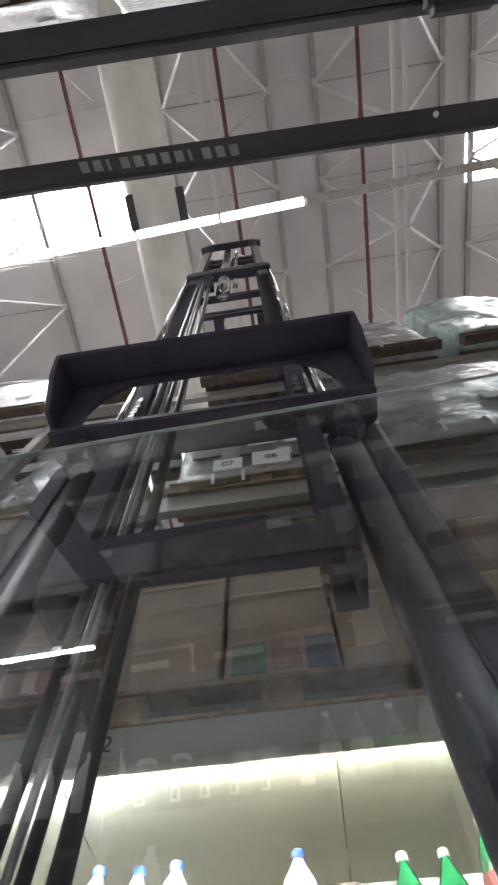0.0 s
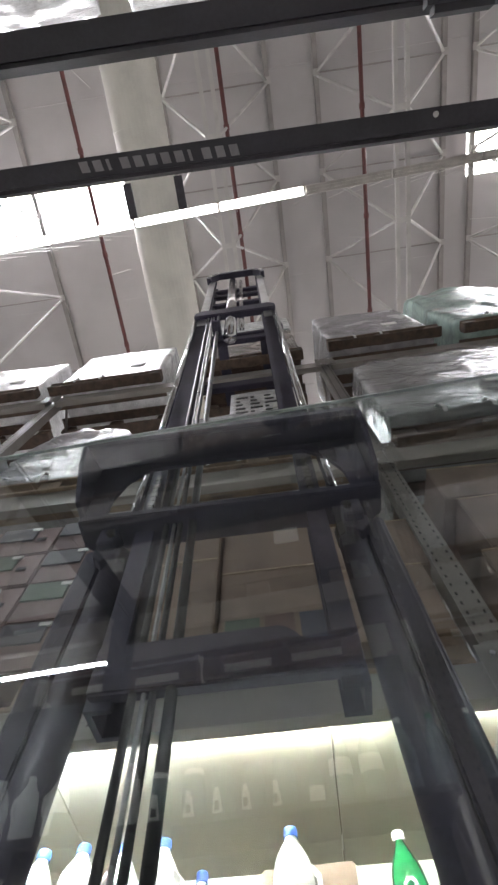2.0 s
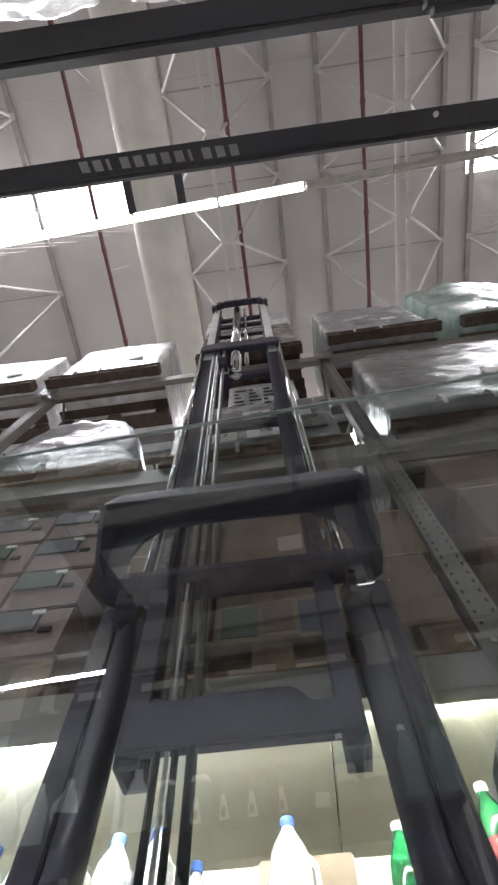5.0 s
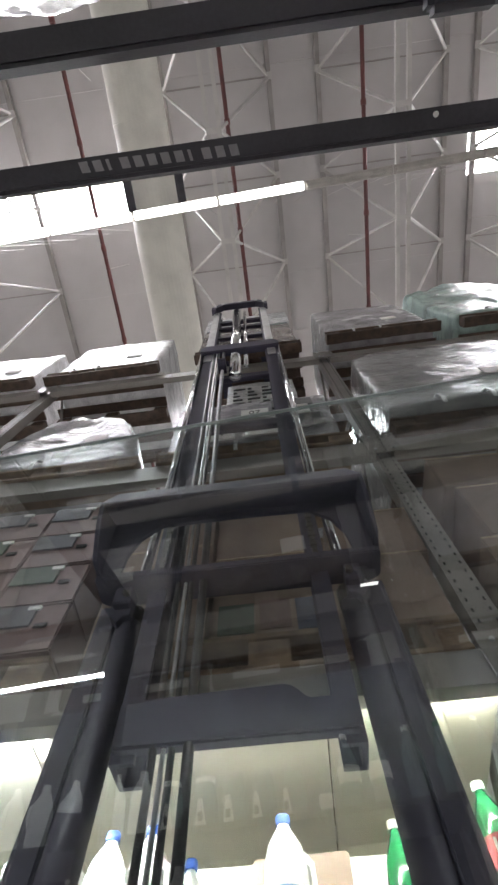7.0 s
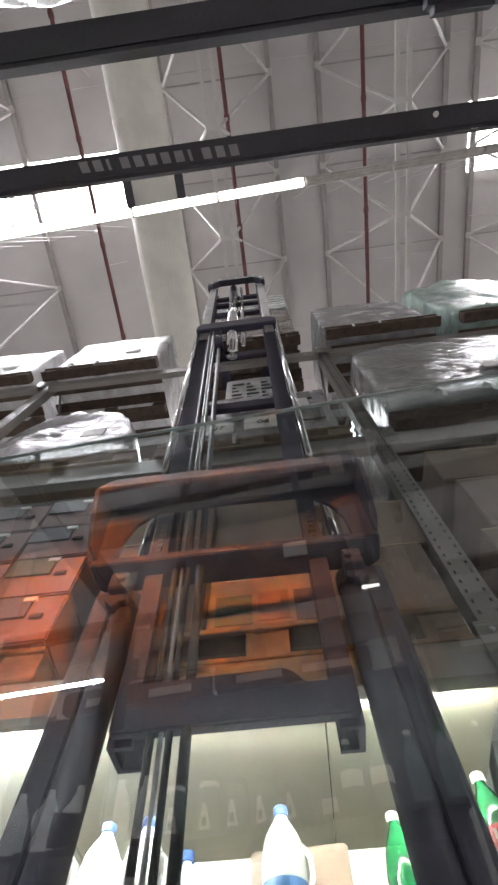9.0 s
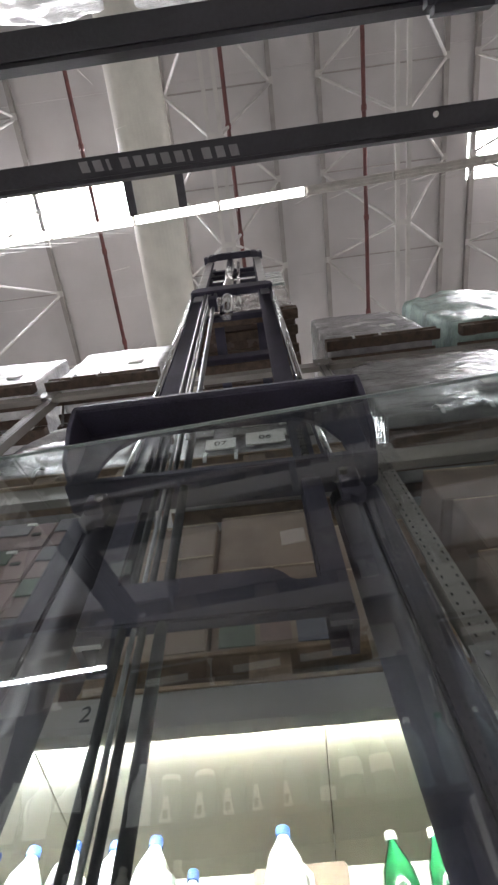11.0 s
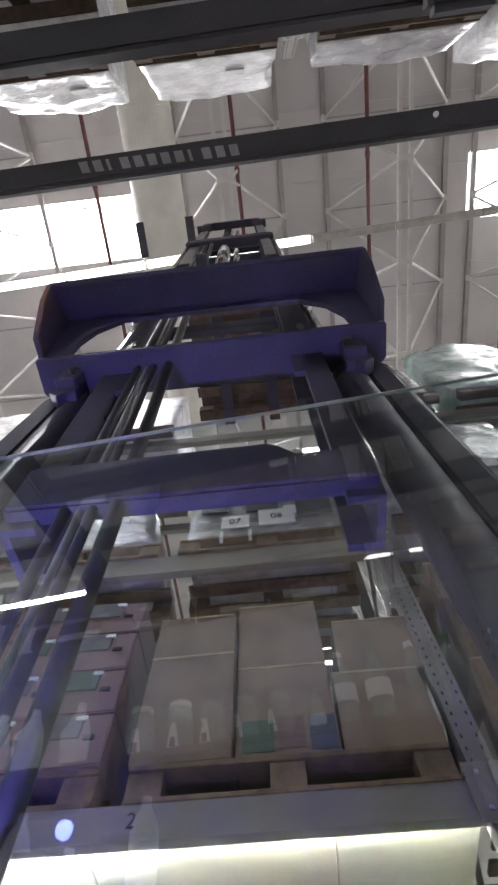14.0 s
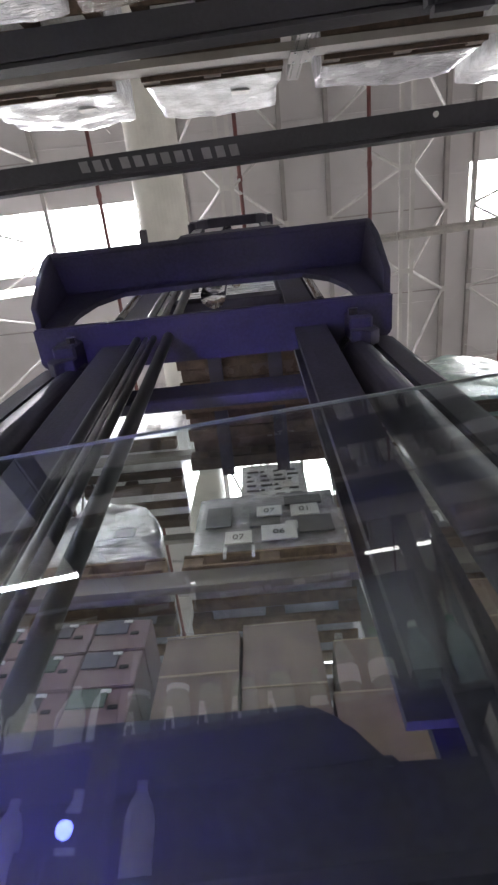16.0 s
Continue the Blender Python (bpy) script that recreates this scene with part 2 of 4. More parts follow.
def lathe(bm, profile, seg=16):
    """Turns (radius, height) pairs round z."""
    rings = [[bm.verts.new((r * math.cos(2 * math.pi * k / seg), r * math.sin(2 * math.pi * k / seg), h)) for k in range(seg)] for r, h in profile]
    for a, b in zip(rings, rings[1:]):
        for k in range(seg):
            bm.faces.new((a[k], a[(k + 1) % seg], b[(k + 1) % seg], b[k]))
    bm.faces.new(rings[0][::-1])
    bm.faces.new(rings[-1])
    return bm


def B():
    return bmesh.new()


def part(name, bm, material, parent=None, label="", at=None, smooth=False):
    me = bpy.data.meshes.new(name)
    bm.to_mesh(me)
    bm.free()
    me.materials.append(material)
    if smooth:
        for p in me.polygons:
            p.use_smooth = True
    ob = new(name, me)
    ob.parent = parent
    if at is not None:
        ob.matrix_basis = at
    if label:
        ob["label"] = label
    return ob


def share(name, source, parent, at):
    ob = new(name, source.data)
    ob.parent = parent
    ob.matrix_basis = at
    return ob


def empty(name, at=None):
    ob = new(name)
    ob.empty_display_size = 0.1
    if at is not None:
        ob.matrix_basis = at
    return ob


def structure(ob, label, category):
    return tagged(ob, label, category, kind="structure")


# ---- hall ----
def hall():
    structure(part("floor", box(B(), -32, 32, -24, 24, -0.2, 0), FLOOR), "polished grey concrete warehouse floor", "floor")
    for n, (x0, x1, y0, y1) in {"wall_north": (-32, 32, 24, 24.3), "wall_south": (-32, 32, -24.3, -24), "wall_east": (32, 32.3, -24.3, 24.3), "wall_west": (-32.3, -32, -24.3, 24.3)}.items():
        structure(part(n, box(B(), x0, x1, y0, y1, 0, ROOF + 0.3), WALL), "plain pale warehouse wall of painted panels", "wall")
    # roof sheet with openings for the roof lights, in strips
    bm = B()
    rows = sorted({l[1] for l in ROOFLIGHTS})
    ys = [-24.0]
    for r in rows:
        ys += [r - 0.85, r + 0.85]
    ys.append(24.0)
    for i in range(0, len(ys), 2):
        box(bm, -32, 32, ys[i], ys[i + 1], ROOF, ROOF + 0.1)
    for r in rows:
        xs = [-32.0]
        for l in sorted(l for l in ROOFLIGHTS if l[1] == r):
            xs += [l[0] - l[2] / 2, l[0] + l[2] / 2]
        xs.append(32.0)
        for i in range(0, len(xs), 2):
            box(bm, xs[i], xs[i + 1], r - 0.85, r + 0.85, ROOF, ROOF + 0.1)
    # standing ribs of the sheets
    for k in range(-12, 14):
        box(bm, -32, 32, 1.75 * k - 0.4, 1.75 * k - 0.37, ROOF - 0.035, ROOF)
    structure(part("ceiling", bm, ROOF_M), "pale beige sheet-metal roof on steel trusses", "ceiling")
    # only the first two are known; the rest are added as light sources
    for (lx, ly, sx, sy) in ROOFLIGHTS:
        rl = structure(empty("window_1", pose(lx, ly, ROOF)), "bright translucent roof light glowing with daylight", "roof light")
        part("pane", box(B(), -sx / 2, sx / 2, -sy / 2, sy / 2, 0.02, 0.05), ROOFLIGHT, rl)
        for k in (-1, 1):
            part("bar", box(B(), k * sx * 0.2 - 0.015, k * sx * 0.2 + 0.015, -sy / 2, sy / 2, -0.03, 0.02), CHORD, rl)


def truss(x, left, right):
    """A triangular lattice girder: two joined members below, a chord on each side above."""
    t = tagged(empty("roof_truss", pose(x, 0, 0)), "cream painted steel lattice truss under the roof", "truss", "roof trusses")
    lo, hi = 14.2, 16.9
    for s in (-1, 1):
        part("bottom_chord", box(B(), s * 0.13 - 0.045, s * 0.13 + 0.045, -23, 23, lo - 0.05, lo + 0.06), TRUSS, t)
    src = None
    for k in range(-9, 10):
        at = pose(0, 0.213 + 2.3 * k, 0)
        if src is None:
            src = part("batten_plate", box(B(), -0.17, 0.17, -0.06, 0.06, lo - 0.062, lo - 0.052), TRUSS, t, "", at)
        else:
            share("batten_plate", src, t, at)
    for s, w in ((-1, left), (1, right)):
        part("top_chord", box(B(), s * w - 0.06, s * w + 0.06, -23, 23, hi - 0.07, hi + 0.07), CHORD, t, "greyish top chord")
        bm = B()
        rod(bm, (s * 0.13, 0.213, lo), (s * w, 1.01, hi), 0.038, 6)
        rod(bm, (s * 0.13, 0.213, lo), (s * w, -1.25, hi), 0.038, 6)
        box(bm, s * w - 0.09, s * w + 0.09, 0.93, 1.09, hi - 0.09, hi - 0.06)
        src = part("diagonal", bm, TRUSS, t, "", pose(0, -20.7, 0))
        for k in range(-8, 10):
            share("diagonal", src, t, pose(0, 2.3 * k, 0))
    # thin purlin ties between the chords
    src = None
    for k in range(-9, 10):
        at = pose(0, 1.01 + 2.3 * k, hi)
        if src is None:
            src = part("tie", rod(B(), (-left, 0, 0), (right, 0, 0), 0.022, 6), CHORD, t, "", at)
        else:
            share("tie", src, t, at)
    return t


def roof_things():
    for x, lw, rw in ((-11.6, 1.5, 1.7), (-7.45, 1.5, 1.7), (-0.36, 1.3, 1.52), (3.88, 1.43, 1.92), (8.1, 1.5, 1.7), (12.3, 1.5, 1.7)):
        truss(x, lw, rw)
    for x in (-3.52, -0.04, 3.1, 6.6):
        p = tagged(empty("sprinkler_pipe", pose(x, 0, 14.6)), "thin dark red sprinkler pipe hung under the roof", "pipe", "sprinkler pipes")
        part("pipe", rod(B(), (0, -23, 0), (0, 23, 0), 0.05, 12), REDPIPE, p)
        for k in range(-8, 9):
            part("coupling", rod(B(), (0, 2.3 * k - 0.06, 0), (0, 2.3 * k + 0.06, 0), 0.066, 12), REDPIPE, p)
            part("hanger_rod", rod(B(), (0, 2.3 * k + 0.5, 0.04), (0, 2.3 * k + 0.5, ROOF - 14.6), 0.008, 6), TRUSS, p)
    d = tagged(empty("air_duct", pose(-1.95, 0, 14.05)), "large pale round sheet-metal air duct", "duct")
    part("tube", rod(B(), (0, -23, 0), (0, 23, 0), 0.59, 40), DUCT, d, smooth=False)
    for k in range(-15, 16):
        part("seam", rod(B(), (0, 1.2 * k - 0.02, 0), (0, 1.2 * k + 0.02, 0), 0.6, 40), DUCT, d)
    for x in (-0.42, 0.72):
        part("hanger_plate", box(B(), x - 0.09, x + 0.09, -1.35, -0.6, -0.68, -0.61), BLACK, d, "dark hanger plate")
    # fluorescent row; the far row is unseen, added to reflect in the screen
    for (y, xs, on) in ((-0.55, [-8.46 + 1.62 * k for k in range(14)], 1), (-15.5, [-9 + 1.62 * k for k in range(13)], 1)):
        for x in xs:
            lit = (x < 1.0) if y > -1 else (int(x * 7) % 3 != 0)
            lamp = tagged(empty("fluorescent_lamp", pose(x + 0.81, y - 0.035 * x, 11.4, 0, 0, -2.0)), "lit white fluorescent batten in a ceiling row" if lit else "unlit grey fluorescent batten in a ceiling row", "ceiling lamp", "fluorescent row")
            part("channel", box(B(), -0.8, 0.8, -0.08, 0.08, 0.03, 0.11, 0.01), CONDUIT, lamp)
            for k in (-0.5, 0.5):
                part("hanger", rod(B(), (k, 0, 0.11), (k, 0, ROOF - 11.4), 0.006, 6), TRUSS, lamp)
            bm = B()
            if lit:
                box(bm, -0.785, 0.785, -0.075, 0.075, -0.035, 0.03, 0.02)
                part("diffuser", bm, TUBE, lamp, "glowing diffuser")
            else:
                box(bm, -0.785, 0.785, -0.03, 0.03, -0.01, 0.03, 0.01)
                part("diffuser", bm, CONDUIT, lamp)


# ---- pallets and loads ----
def pallet(x, y, z, w=1.2, d=1.0, material=None, label="worn brown wooden pallet"):
    """Standing with its base at z, centred at x, y."""
    m = material or WOOD
    p = tagged(empty("pallet", pose(x, y, z)), label, "pallet", "wooden pallets")
    n, src = 6, None
    for k in range(n):
        yy = -d / 2 + 0.05 + (d - 0.1) * k / (n - 1)
        if src is None:
            src = part("deck_board", box(B(), -w / 2, w / 2, -0.05, 0.05, 0.122, 0.144, 0.003), m, p, "", pose(0, yy, 0))
        else:
            share("deck_board", src, p, pose(0, yy, 0))
    src = None
    for i in (-1, 0, 1):
        for j in (-1, 0, 1):
            at = pose(i * (w / 2 - 0.07), j * (d / 2 - 0.06), 0)
            if src is None:
                src = part("block", box(B(), -0.07, 0.07, -0.05, 0.05, 0.02, 0.122, 0.004), m, p, "", at)
            else:
                share("block", src, p, at)
    src = None
    for j in (-1, 0, 1):
        at = pose(0, j * (d / 2 - 0.05), 0)
        if src is None:
            src = part("bottom_board", box(B(), -w / 2, w / 2, -0.05, 0.05, 0, 0.02, 0.003), m, p, "", at)
        else:
            share("bottom_board", src, p, at)
    return p


def wrapped(name, x0, x1, y0, y1, z0, z1, material, label, seed=0, rough=0.03, dome=0.0, category="wrapped load", round_=0.05):
    bm = B()
    w, d, h = x1 - x0, y1 - y0, z1 - z0
    bmesh.ops.create_cube(bm, size=1.0)
    bmesh.ops.subdivide_edges(bm, edges=bm.edges[:], cuts=18, use_grid_fill=True)
    off = Vector((seed * 7.3, seed * 3.1, seed * 1.7))
    for v in bm.verts:
        c = v.co.copy()
        p = Vector((c.x * w, c.y * d, (c.z + 0.5) * h))
        # soften the corners
        q = Vector((abs(c.x) * 2, abs(c.y) * 2, abs(c.z) * 2))
        k = (q.x ** 8 + q.y ** 8) ** 0.125
        s = 1 - round_ * max(0, k - 1) * 3
        p.x *= s
        p.y *= s
        n = noise.noise_vector(p * 2.2 + off) * rough + noise.noise_vector(p * 7 + off) * rough * 0.5
        n += Vector((0, 0, 0)) if rough < 0.02 else Vector((noise.noise(p * 16 + off), noise.noise(p * 15 - off), 0)) * rough * 0.25
        p += n * (0.3 + 0.7 * min(1, (c.z + 0.5) * 3))
        if dome:
            f = 1 - min(1, (abs(c.x) * 2) ** 2.5) * 0.8 - 0.2 * min(1, (abs(c.y) * 2) ** 2)
            p.z *= 1 - dome * (1 - f)
            t = (c.z + 0.5)
            p.x *= 1 - 0.25 * dome * t
        v.co = p
    for v in bm.verts:
        v.co.z = max(0.0, v.co.z)
    ob = part(name, bm, material, None, "", pose((x0 + x1) / 2, (y0 + y1) / 2, z0), smooth=True)
    face = -1 if y0 > 0 else 1
    for k in range(2 if y0 > 0 else 0):
        fx = (-0.28 + 0.22 * k + 0.05 * math.sin(seed + k)) * w
        bt = B()
        pts = [(face * (d / 2 - 0.02), 0.12), (face * (d / 2 + 0.035), 0.05), (face * (d / 2 + 0.045), -0.03), (face * (d / 2 + 0.025), -0.075), (face * (d / 2 + 0.021), -0.074), (face * (d / 2 + 0.038), -0.03), (face * (d / 2 + 0.028), 0.045), (face * (d / 2 - 0.03), 0.11)]
        prism(bt, pts, "x", fx - 0.012, fx + 0.012)
        part("film_tail", bt, FILM_WHITE, ob, "loose end of stretch film")
    if h > 0.8:
        bt = B()
        box(bt, w * 0.12, w * 0.12 + 0.16, face * (d / 2 + 0.01) - 0.004, face * (d / 2 + 0.01) + 0.004, h * 0.3, h * 0.3 + 0.11)
        part("delivery_note", bt, PAPER, ob, "white paper note")
    return tagged(ob, label, category, "wrapped pallet loads")


CARTONS = {}


def carton(x0, x1, y0, y1, z0, z1, label="brown cardboard carton stacked on a pallet", material=None, tape=True, prints=(), turn=0.0):
    w, d, h = round(x1 - x0, 3), round(y1 - y0, 3), round(z1 - z0, 3)
    at = pose((x0 + x1) / 2, (y0 + y1) / 2, z0, 0, 0, turn)
    c = tagged(empty("carton", at), label, "carton", "stacked cartons")
    key = (w, d, h, material)
    if key not in CARTONS:
        bm = B()
        box(bm, -w / 2, w / 2, -d / 2, d / 2, 0, h, 0.006, 2)
        bmesh.ops.subdivide_edges(bm, edges=[e for e in bm.edges if e.calc_length() > 0.12], cuts=3, use_grid_fill=True)
        for v in bm.verts:
            v.co += noise.noise_vector(v.co * 5 + Vector((w * 9, h * 5, d))) * 0.006
        CARTONS[key] = part("body", bm, material or CARTON, c)
        if tape:
            CARTONS[key, 1] = part("tape", box(B(), -w / 2 + 0.004, w / 2 - 0.004, -d / 2 - 0.004, -d / 2 + 0.002, h * 0.985, h + 0.003), TAPE, c, "glossy packing tape")
    else:
        share("body", CARTONS[key], c, Matrix())
        if tape:
            share("tape", CARTONS[key, 1], c, Matrix())
    for (px, pz, pw, ph, m) in prints:
        part("print", box(B(), px - pw / 2, px + pw / 2, -d / 2 - 0.005, -d / 2 + 0.002, pz - ph / 2, pz + ph / 2), m, c, "printed panel")
    return c


# ---- racks ----
def rack_upright(x, y0, y1, top, face):
    """An upright frame; face is the side of the aisle (-1 or 1 along y)."""
    u = tagged(empty("rack_upright", pose(x, 0, 0)), "grey perforated steel pallet-rack upright frame", "rack upright", "rack uprights")
    for y in (y0, y1):
        bm = B()
        s = 0.05
        # open channel with a folded front
        prism(bm, [(-s, y - 0.04), (s, y - 0.04), (s, y + 0.04), (s - 0.004, y + 0.04), (s - 0.004, y - 0.035), (-s + 0.004, y - 0.035), (-s + 0.004, y + 0.04), (-s, y + 0.04)] if face < 0 else
              [(-s, y + 0.04), (s, y + 0.04), (s, y - 0.04), (s - 0.004, y - 0.04), (s - 0.004, y + 0.035), (-s + 0.004, y + 0.035), (-s + 0.004, y - 0.04), (-s, y - 0.04)], "z", 0, top)
        part("post", bm, RACK, u)
    yf = (min if face < 0 else max)(y0, y1) + face * 0.041
    # no openings: small dark plates painted as the slots' inner shade
    bm = B()
    for k in range(int(top / 0.05)):
        for s in (-1, 1):
            box(bm, s * 0.03 - 0.004, s * 0.03 + 0.004, yf - 0.001, yf + 0.001, 0.05 * k + 0.016, 0.05 * k + 0.031)
    o = part("slots", bm, HOLE_SHADE, u, "rows of dark marks in place of shaded slots")
    o["kind"] = "stuff"
    bm = B()
    for k in range(int(top / 0.9)):
        a, b = (y0, y1) if k % 2 else (y1, y0)
        rod(bm, (0, a, 0.3 + 0.9 * k), (0, b, 1.2 + 0.9 * k), 0.014, 6)
    part("lacing", bm, RACK, u)
    return u


def rack_beam(x0, x1, y, z0, z1, label="grey steel pallet-rack beam with a stepped box section", front=-1):
    b = tagged(empty("rack_beam", pose((x0 + x1) / 2, y, z0)), label, "rack beam", "rack beams")
    L, h = (x1 - x0) / 2, z1 - z0
    f = front
    prof = [(f * 0.025, 0), (f * 0.025, h), (-f * 0.005, h), (-f * 0.005, h - 0.03), (-f * 0.03, h - 0.03), (-f * 0.03, 0)]
    part("profile", prism(B(), prof, "x", -L + 0.052, L - 0.052), BEAM, b)
    for s in (-1, 1):
        part("end_plate", box(B(), s * (L - 0.05) - 0.045, s * (L - 0.05) + 0.045, f * 0.043 - 0.003, f * 0.043 + 0.003, -0.03, h + 0.05, 0.002), RACK, b)
        for k in (0, 1):
            part("lug", rod(B(), (s * (L - 0.05), f * 0.046, 0.01 + k * h), (s * (L - 0.05), f * 0.053, 0.01 + k * h), 0.009, 8), STEEL, b)
    return b


UP = (-4.99, -2.15, 0.69, 3.53)
FRONT, REAR = 1.35, 2.4
LEVELS = ((2.37, 2.49), (3.88, 4.05), (6.12, 6.28))
OFRONT, OREAR = -2.03, -3.05
OUP = (-5.1, -2.3, 0.55, 3.38)
OLEVELS = ((2.93, 3.05), (3.9, 4.05), (5.78, 5.96))


def racks():
    for x in UP:
        rack_upright(x, FRONT + 0.045, REAR - 0.045, 6.5, -1)
    for a, b in zip(UP, UP[1:]):
        for z0, z1 in LEVELS:
            rack_beam(a, b, FRONT, z0, z1, front=-1)
            rack_beam(a, b, REAR, z0, z1, front=1)
    for x in OUP:
        rack_upright(x, OFRONT - 0.045, OREAR + 0.045, 6.6, 1)
    for a, b in zip(OUP, OUP[1:]):
        for z0, z1 in OLEVELS:
            rack_beam(a, b, OFRONT, z0, z1, front=1)
            rack_beam(a, b, OREAR, z0, z1, front=-1)


def beam_number(x, y, z, text):
    """A small plate with a bay number on the beam."""
    p = tagged(empty("bay_number_plate", pose(x, y, z)), "small grey plate with a dark bay number on the beam", "sign")
    part("plate", box(B(), -0.09, 0.09, -0.002, 0.0, -0.045, 0.045, 0.001), BEAM, p)
    cu = bpy.data.curves.new("number", "FONT")
    cu.body, cu.size, cu.align_x, cu.extrude = text, 0.075, "CENTER", 0.001
    cu.materials.append(INK)
    o = new("number", cu)
    o.parent = p
    o.matrix_basis = pose(0, -0.003, -0.026, 90, 0, 0)


# ---- lower display bay ----
def bottle_mesh(kind):
    bm = B()
    if kind == "jug":
        lathe(bm, [(0.05, 0), (0.058, 0.01), (0.058, 0.15), (0.056, 0.19), (0.046, 0.235), (0.028, 0.265), (0.018, 0.28), (0.017, 0.292)], 18)
    elif kind == "pet":
        lathe(bm, [(0.04, 0), (0.052, 0.015), (0.054, 0.06), (0.05, 0.1), (0.053, 0.14), (0.053, 0.2), (0.045, 0.25), (0.026, 0.295), (0.015, 0.315), (0.014, 0.33)], 20)
    elif kind == "jar":
        lathe(bm, [(0.056, 0), (0.062, 0.012), (0.063, 0.15), (0.058, 0.185), (0.046, 0.21), (0.044, 0.226)], 20)
    else:
        lathe(bm, [(0.034, 0), (0.036, 0.01), (0.036, 0.13), (0.028, 0.165), (0.013, 0.185), (0.012, 0.2)], 16)
    return bm


BOTTLES = {}


def bottle(kind, x, y, z, turn=0, material=None, cap=None, band=None, label="", tilt=0.0):
    b = tagged(empty("bottle", pose(x, y, z, 0, tilt, turn)), label, "bottle", "bottles on the shelf")
    key = (kind, material, cap, band)
    if key in BOTTLES:
        for n, o in BOTTLES[key]:
            share(n, o, b, o.matrix_basis.copy())
        return b
    out = []
    out.append(("body", part("body", bottle_mesh(kind), material, b, smooth=True)))
    top, r = {"jug": (0.29, 0.021), "pet": (0.328, 0.019), "jar": (0.22, 0.05), "small": (0.198, 0.017)}[kind]
    bm = lathe(B(), [(r, 0), (r, 0.02), (r * 0.9, 0.024)], 14)
    out.append(("cap", part("cap", bm, cap, b, "screw cap", pose(0, 0, top - 0.004))))
    if kind == "jug":
        bm = B()
        pts = [(0.05, 0.225), (0.075, 0.2), (0.078, 0.15), (0.06, 0.11), (0.052, 0.12), (0.064, 0.155), (0.062, 0.19), (0.045, 0.205)]
        prism(bm, pts, "y", -0.012, 0.012)
        out.append(("handle", part("handle", bm, material, b, "moulded grip")))
    rb, h0, h1 = {"jug": (0.0595, 0.04, 0.13), "pet": (0.0555, 0.13, 0.2), "jar": (0.0645, 0.03, 0.12), "small": (0.037, 0.03, 0.1)}[kind]
    if band and kind == "jar":
        # a tapering front label with a dark mark
        bm = B()
        low = [(-0.5 + 0.2 * k, 0.035) for k in range(6)]
        high = [(0.18 - 0.072 * k, 0.14) for k in range(6)]
        ring = [[bm.verts.new((r * math.cos(a - math.pi / 2), r * math.sin(a - math.pi / 2), h)) for a, h in low + high] for r in (0.0625, 0.0645)]
        n = len(low + high)
        for k in range(5):
            bm.faces.new((ring[1][k], ring[1][k + 1], ring[1][10 - k], ring[1][11 - k]))
        for k in range(n):
            bm.faces.new((ring[0][k], ring[0][(k + 1) % n], ring[1][(k + 1) % n], ring[1][k]))
        bmesh.ops.recalc_face_normals(bm, faces=bm.faces)
        out.append(("label", part("label", bm, band, b, "white tapering label")))
        out.append(("wordmark", part("wordmark", box(B(), -0.012, 0.012, -0.067, -0.062, 0.05, 0.085), INK, b, "plain dark mark")))
    elif band:
        bm = lathe(B(), [(rb - 0.004, h0), (rb, h0), (rb, h1), (rb - 0.004, h1)], 20)
        out.append(("label", part("label", bm, band, b, "coloured wrap label")))
        bm = B()
        for k, a in enumerate((-0.5, -0.2, 0.1, 0.4)):
            t = radians(-90) + a
            rod(bm, (rb * math.cos(t), rb * math.sin(t), h0 + 0.03), (rb * math.cos(t), rb * math.sin(t), h0 + 0.06), 0.004, 6)
        out.append(("wordmark", part("wordmark", bm, PAPER, b, "plain white wordmark bars")))
    BOTTLES[key] = out
    return b


SHELF = 1.94


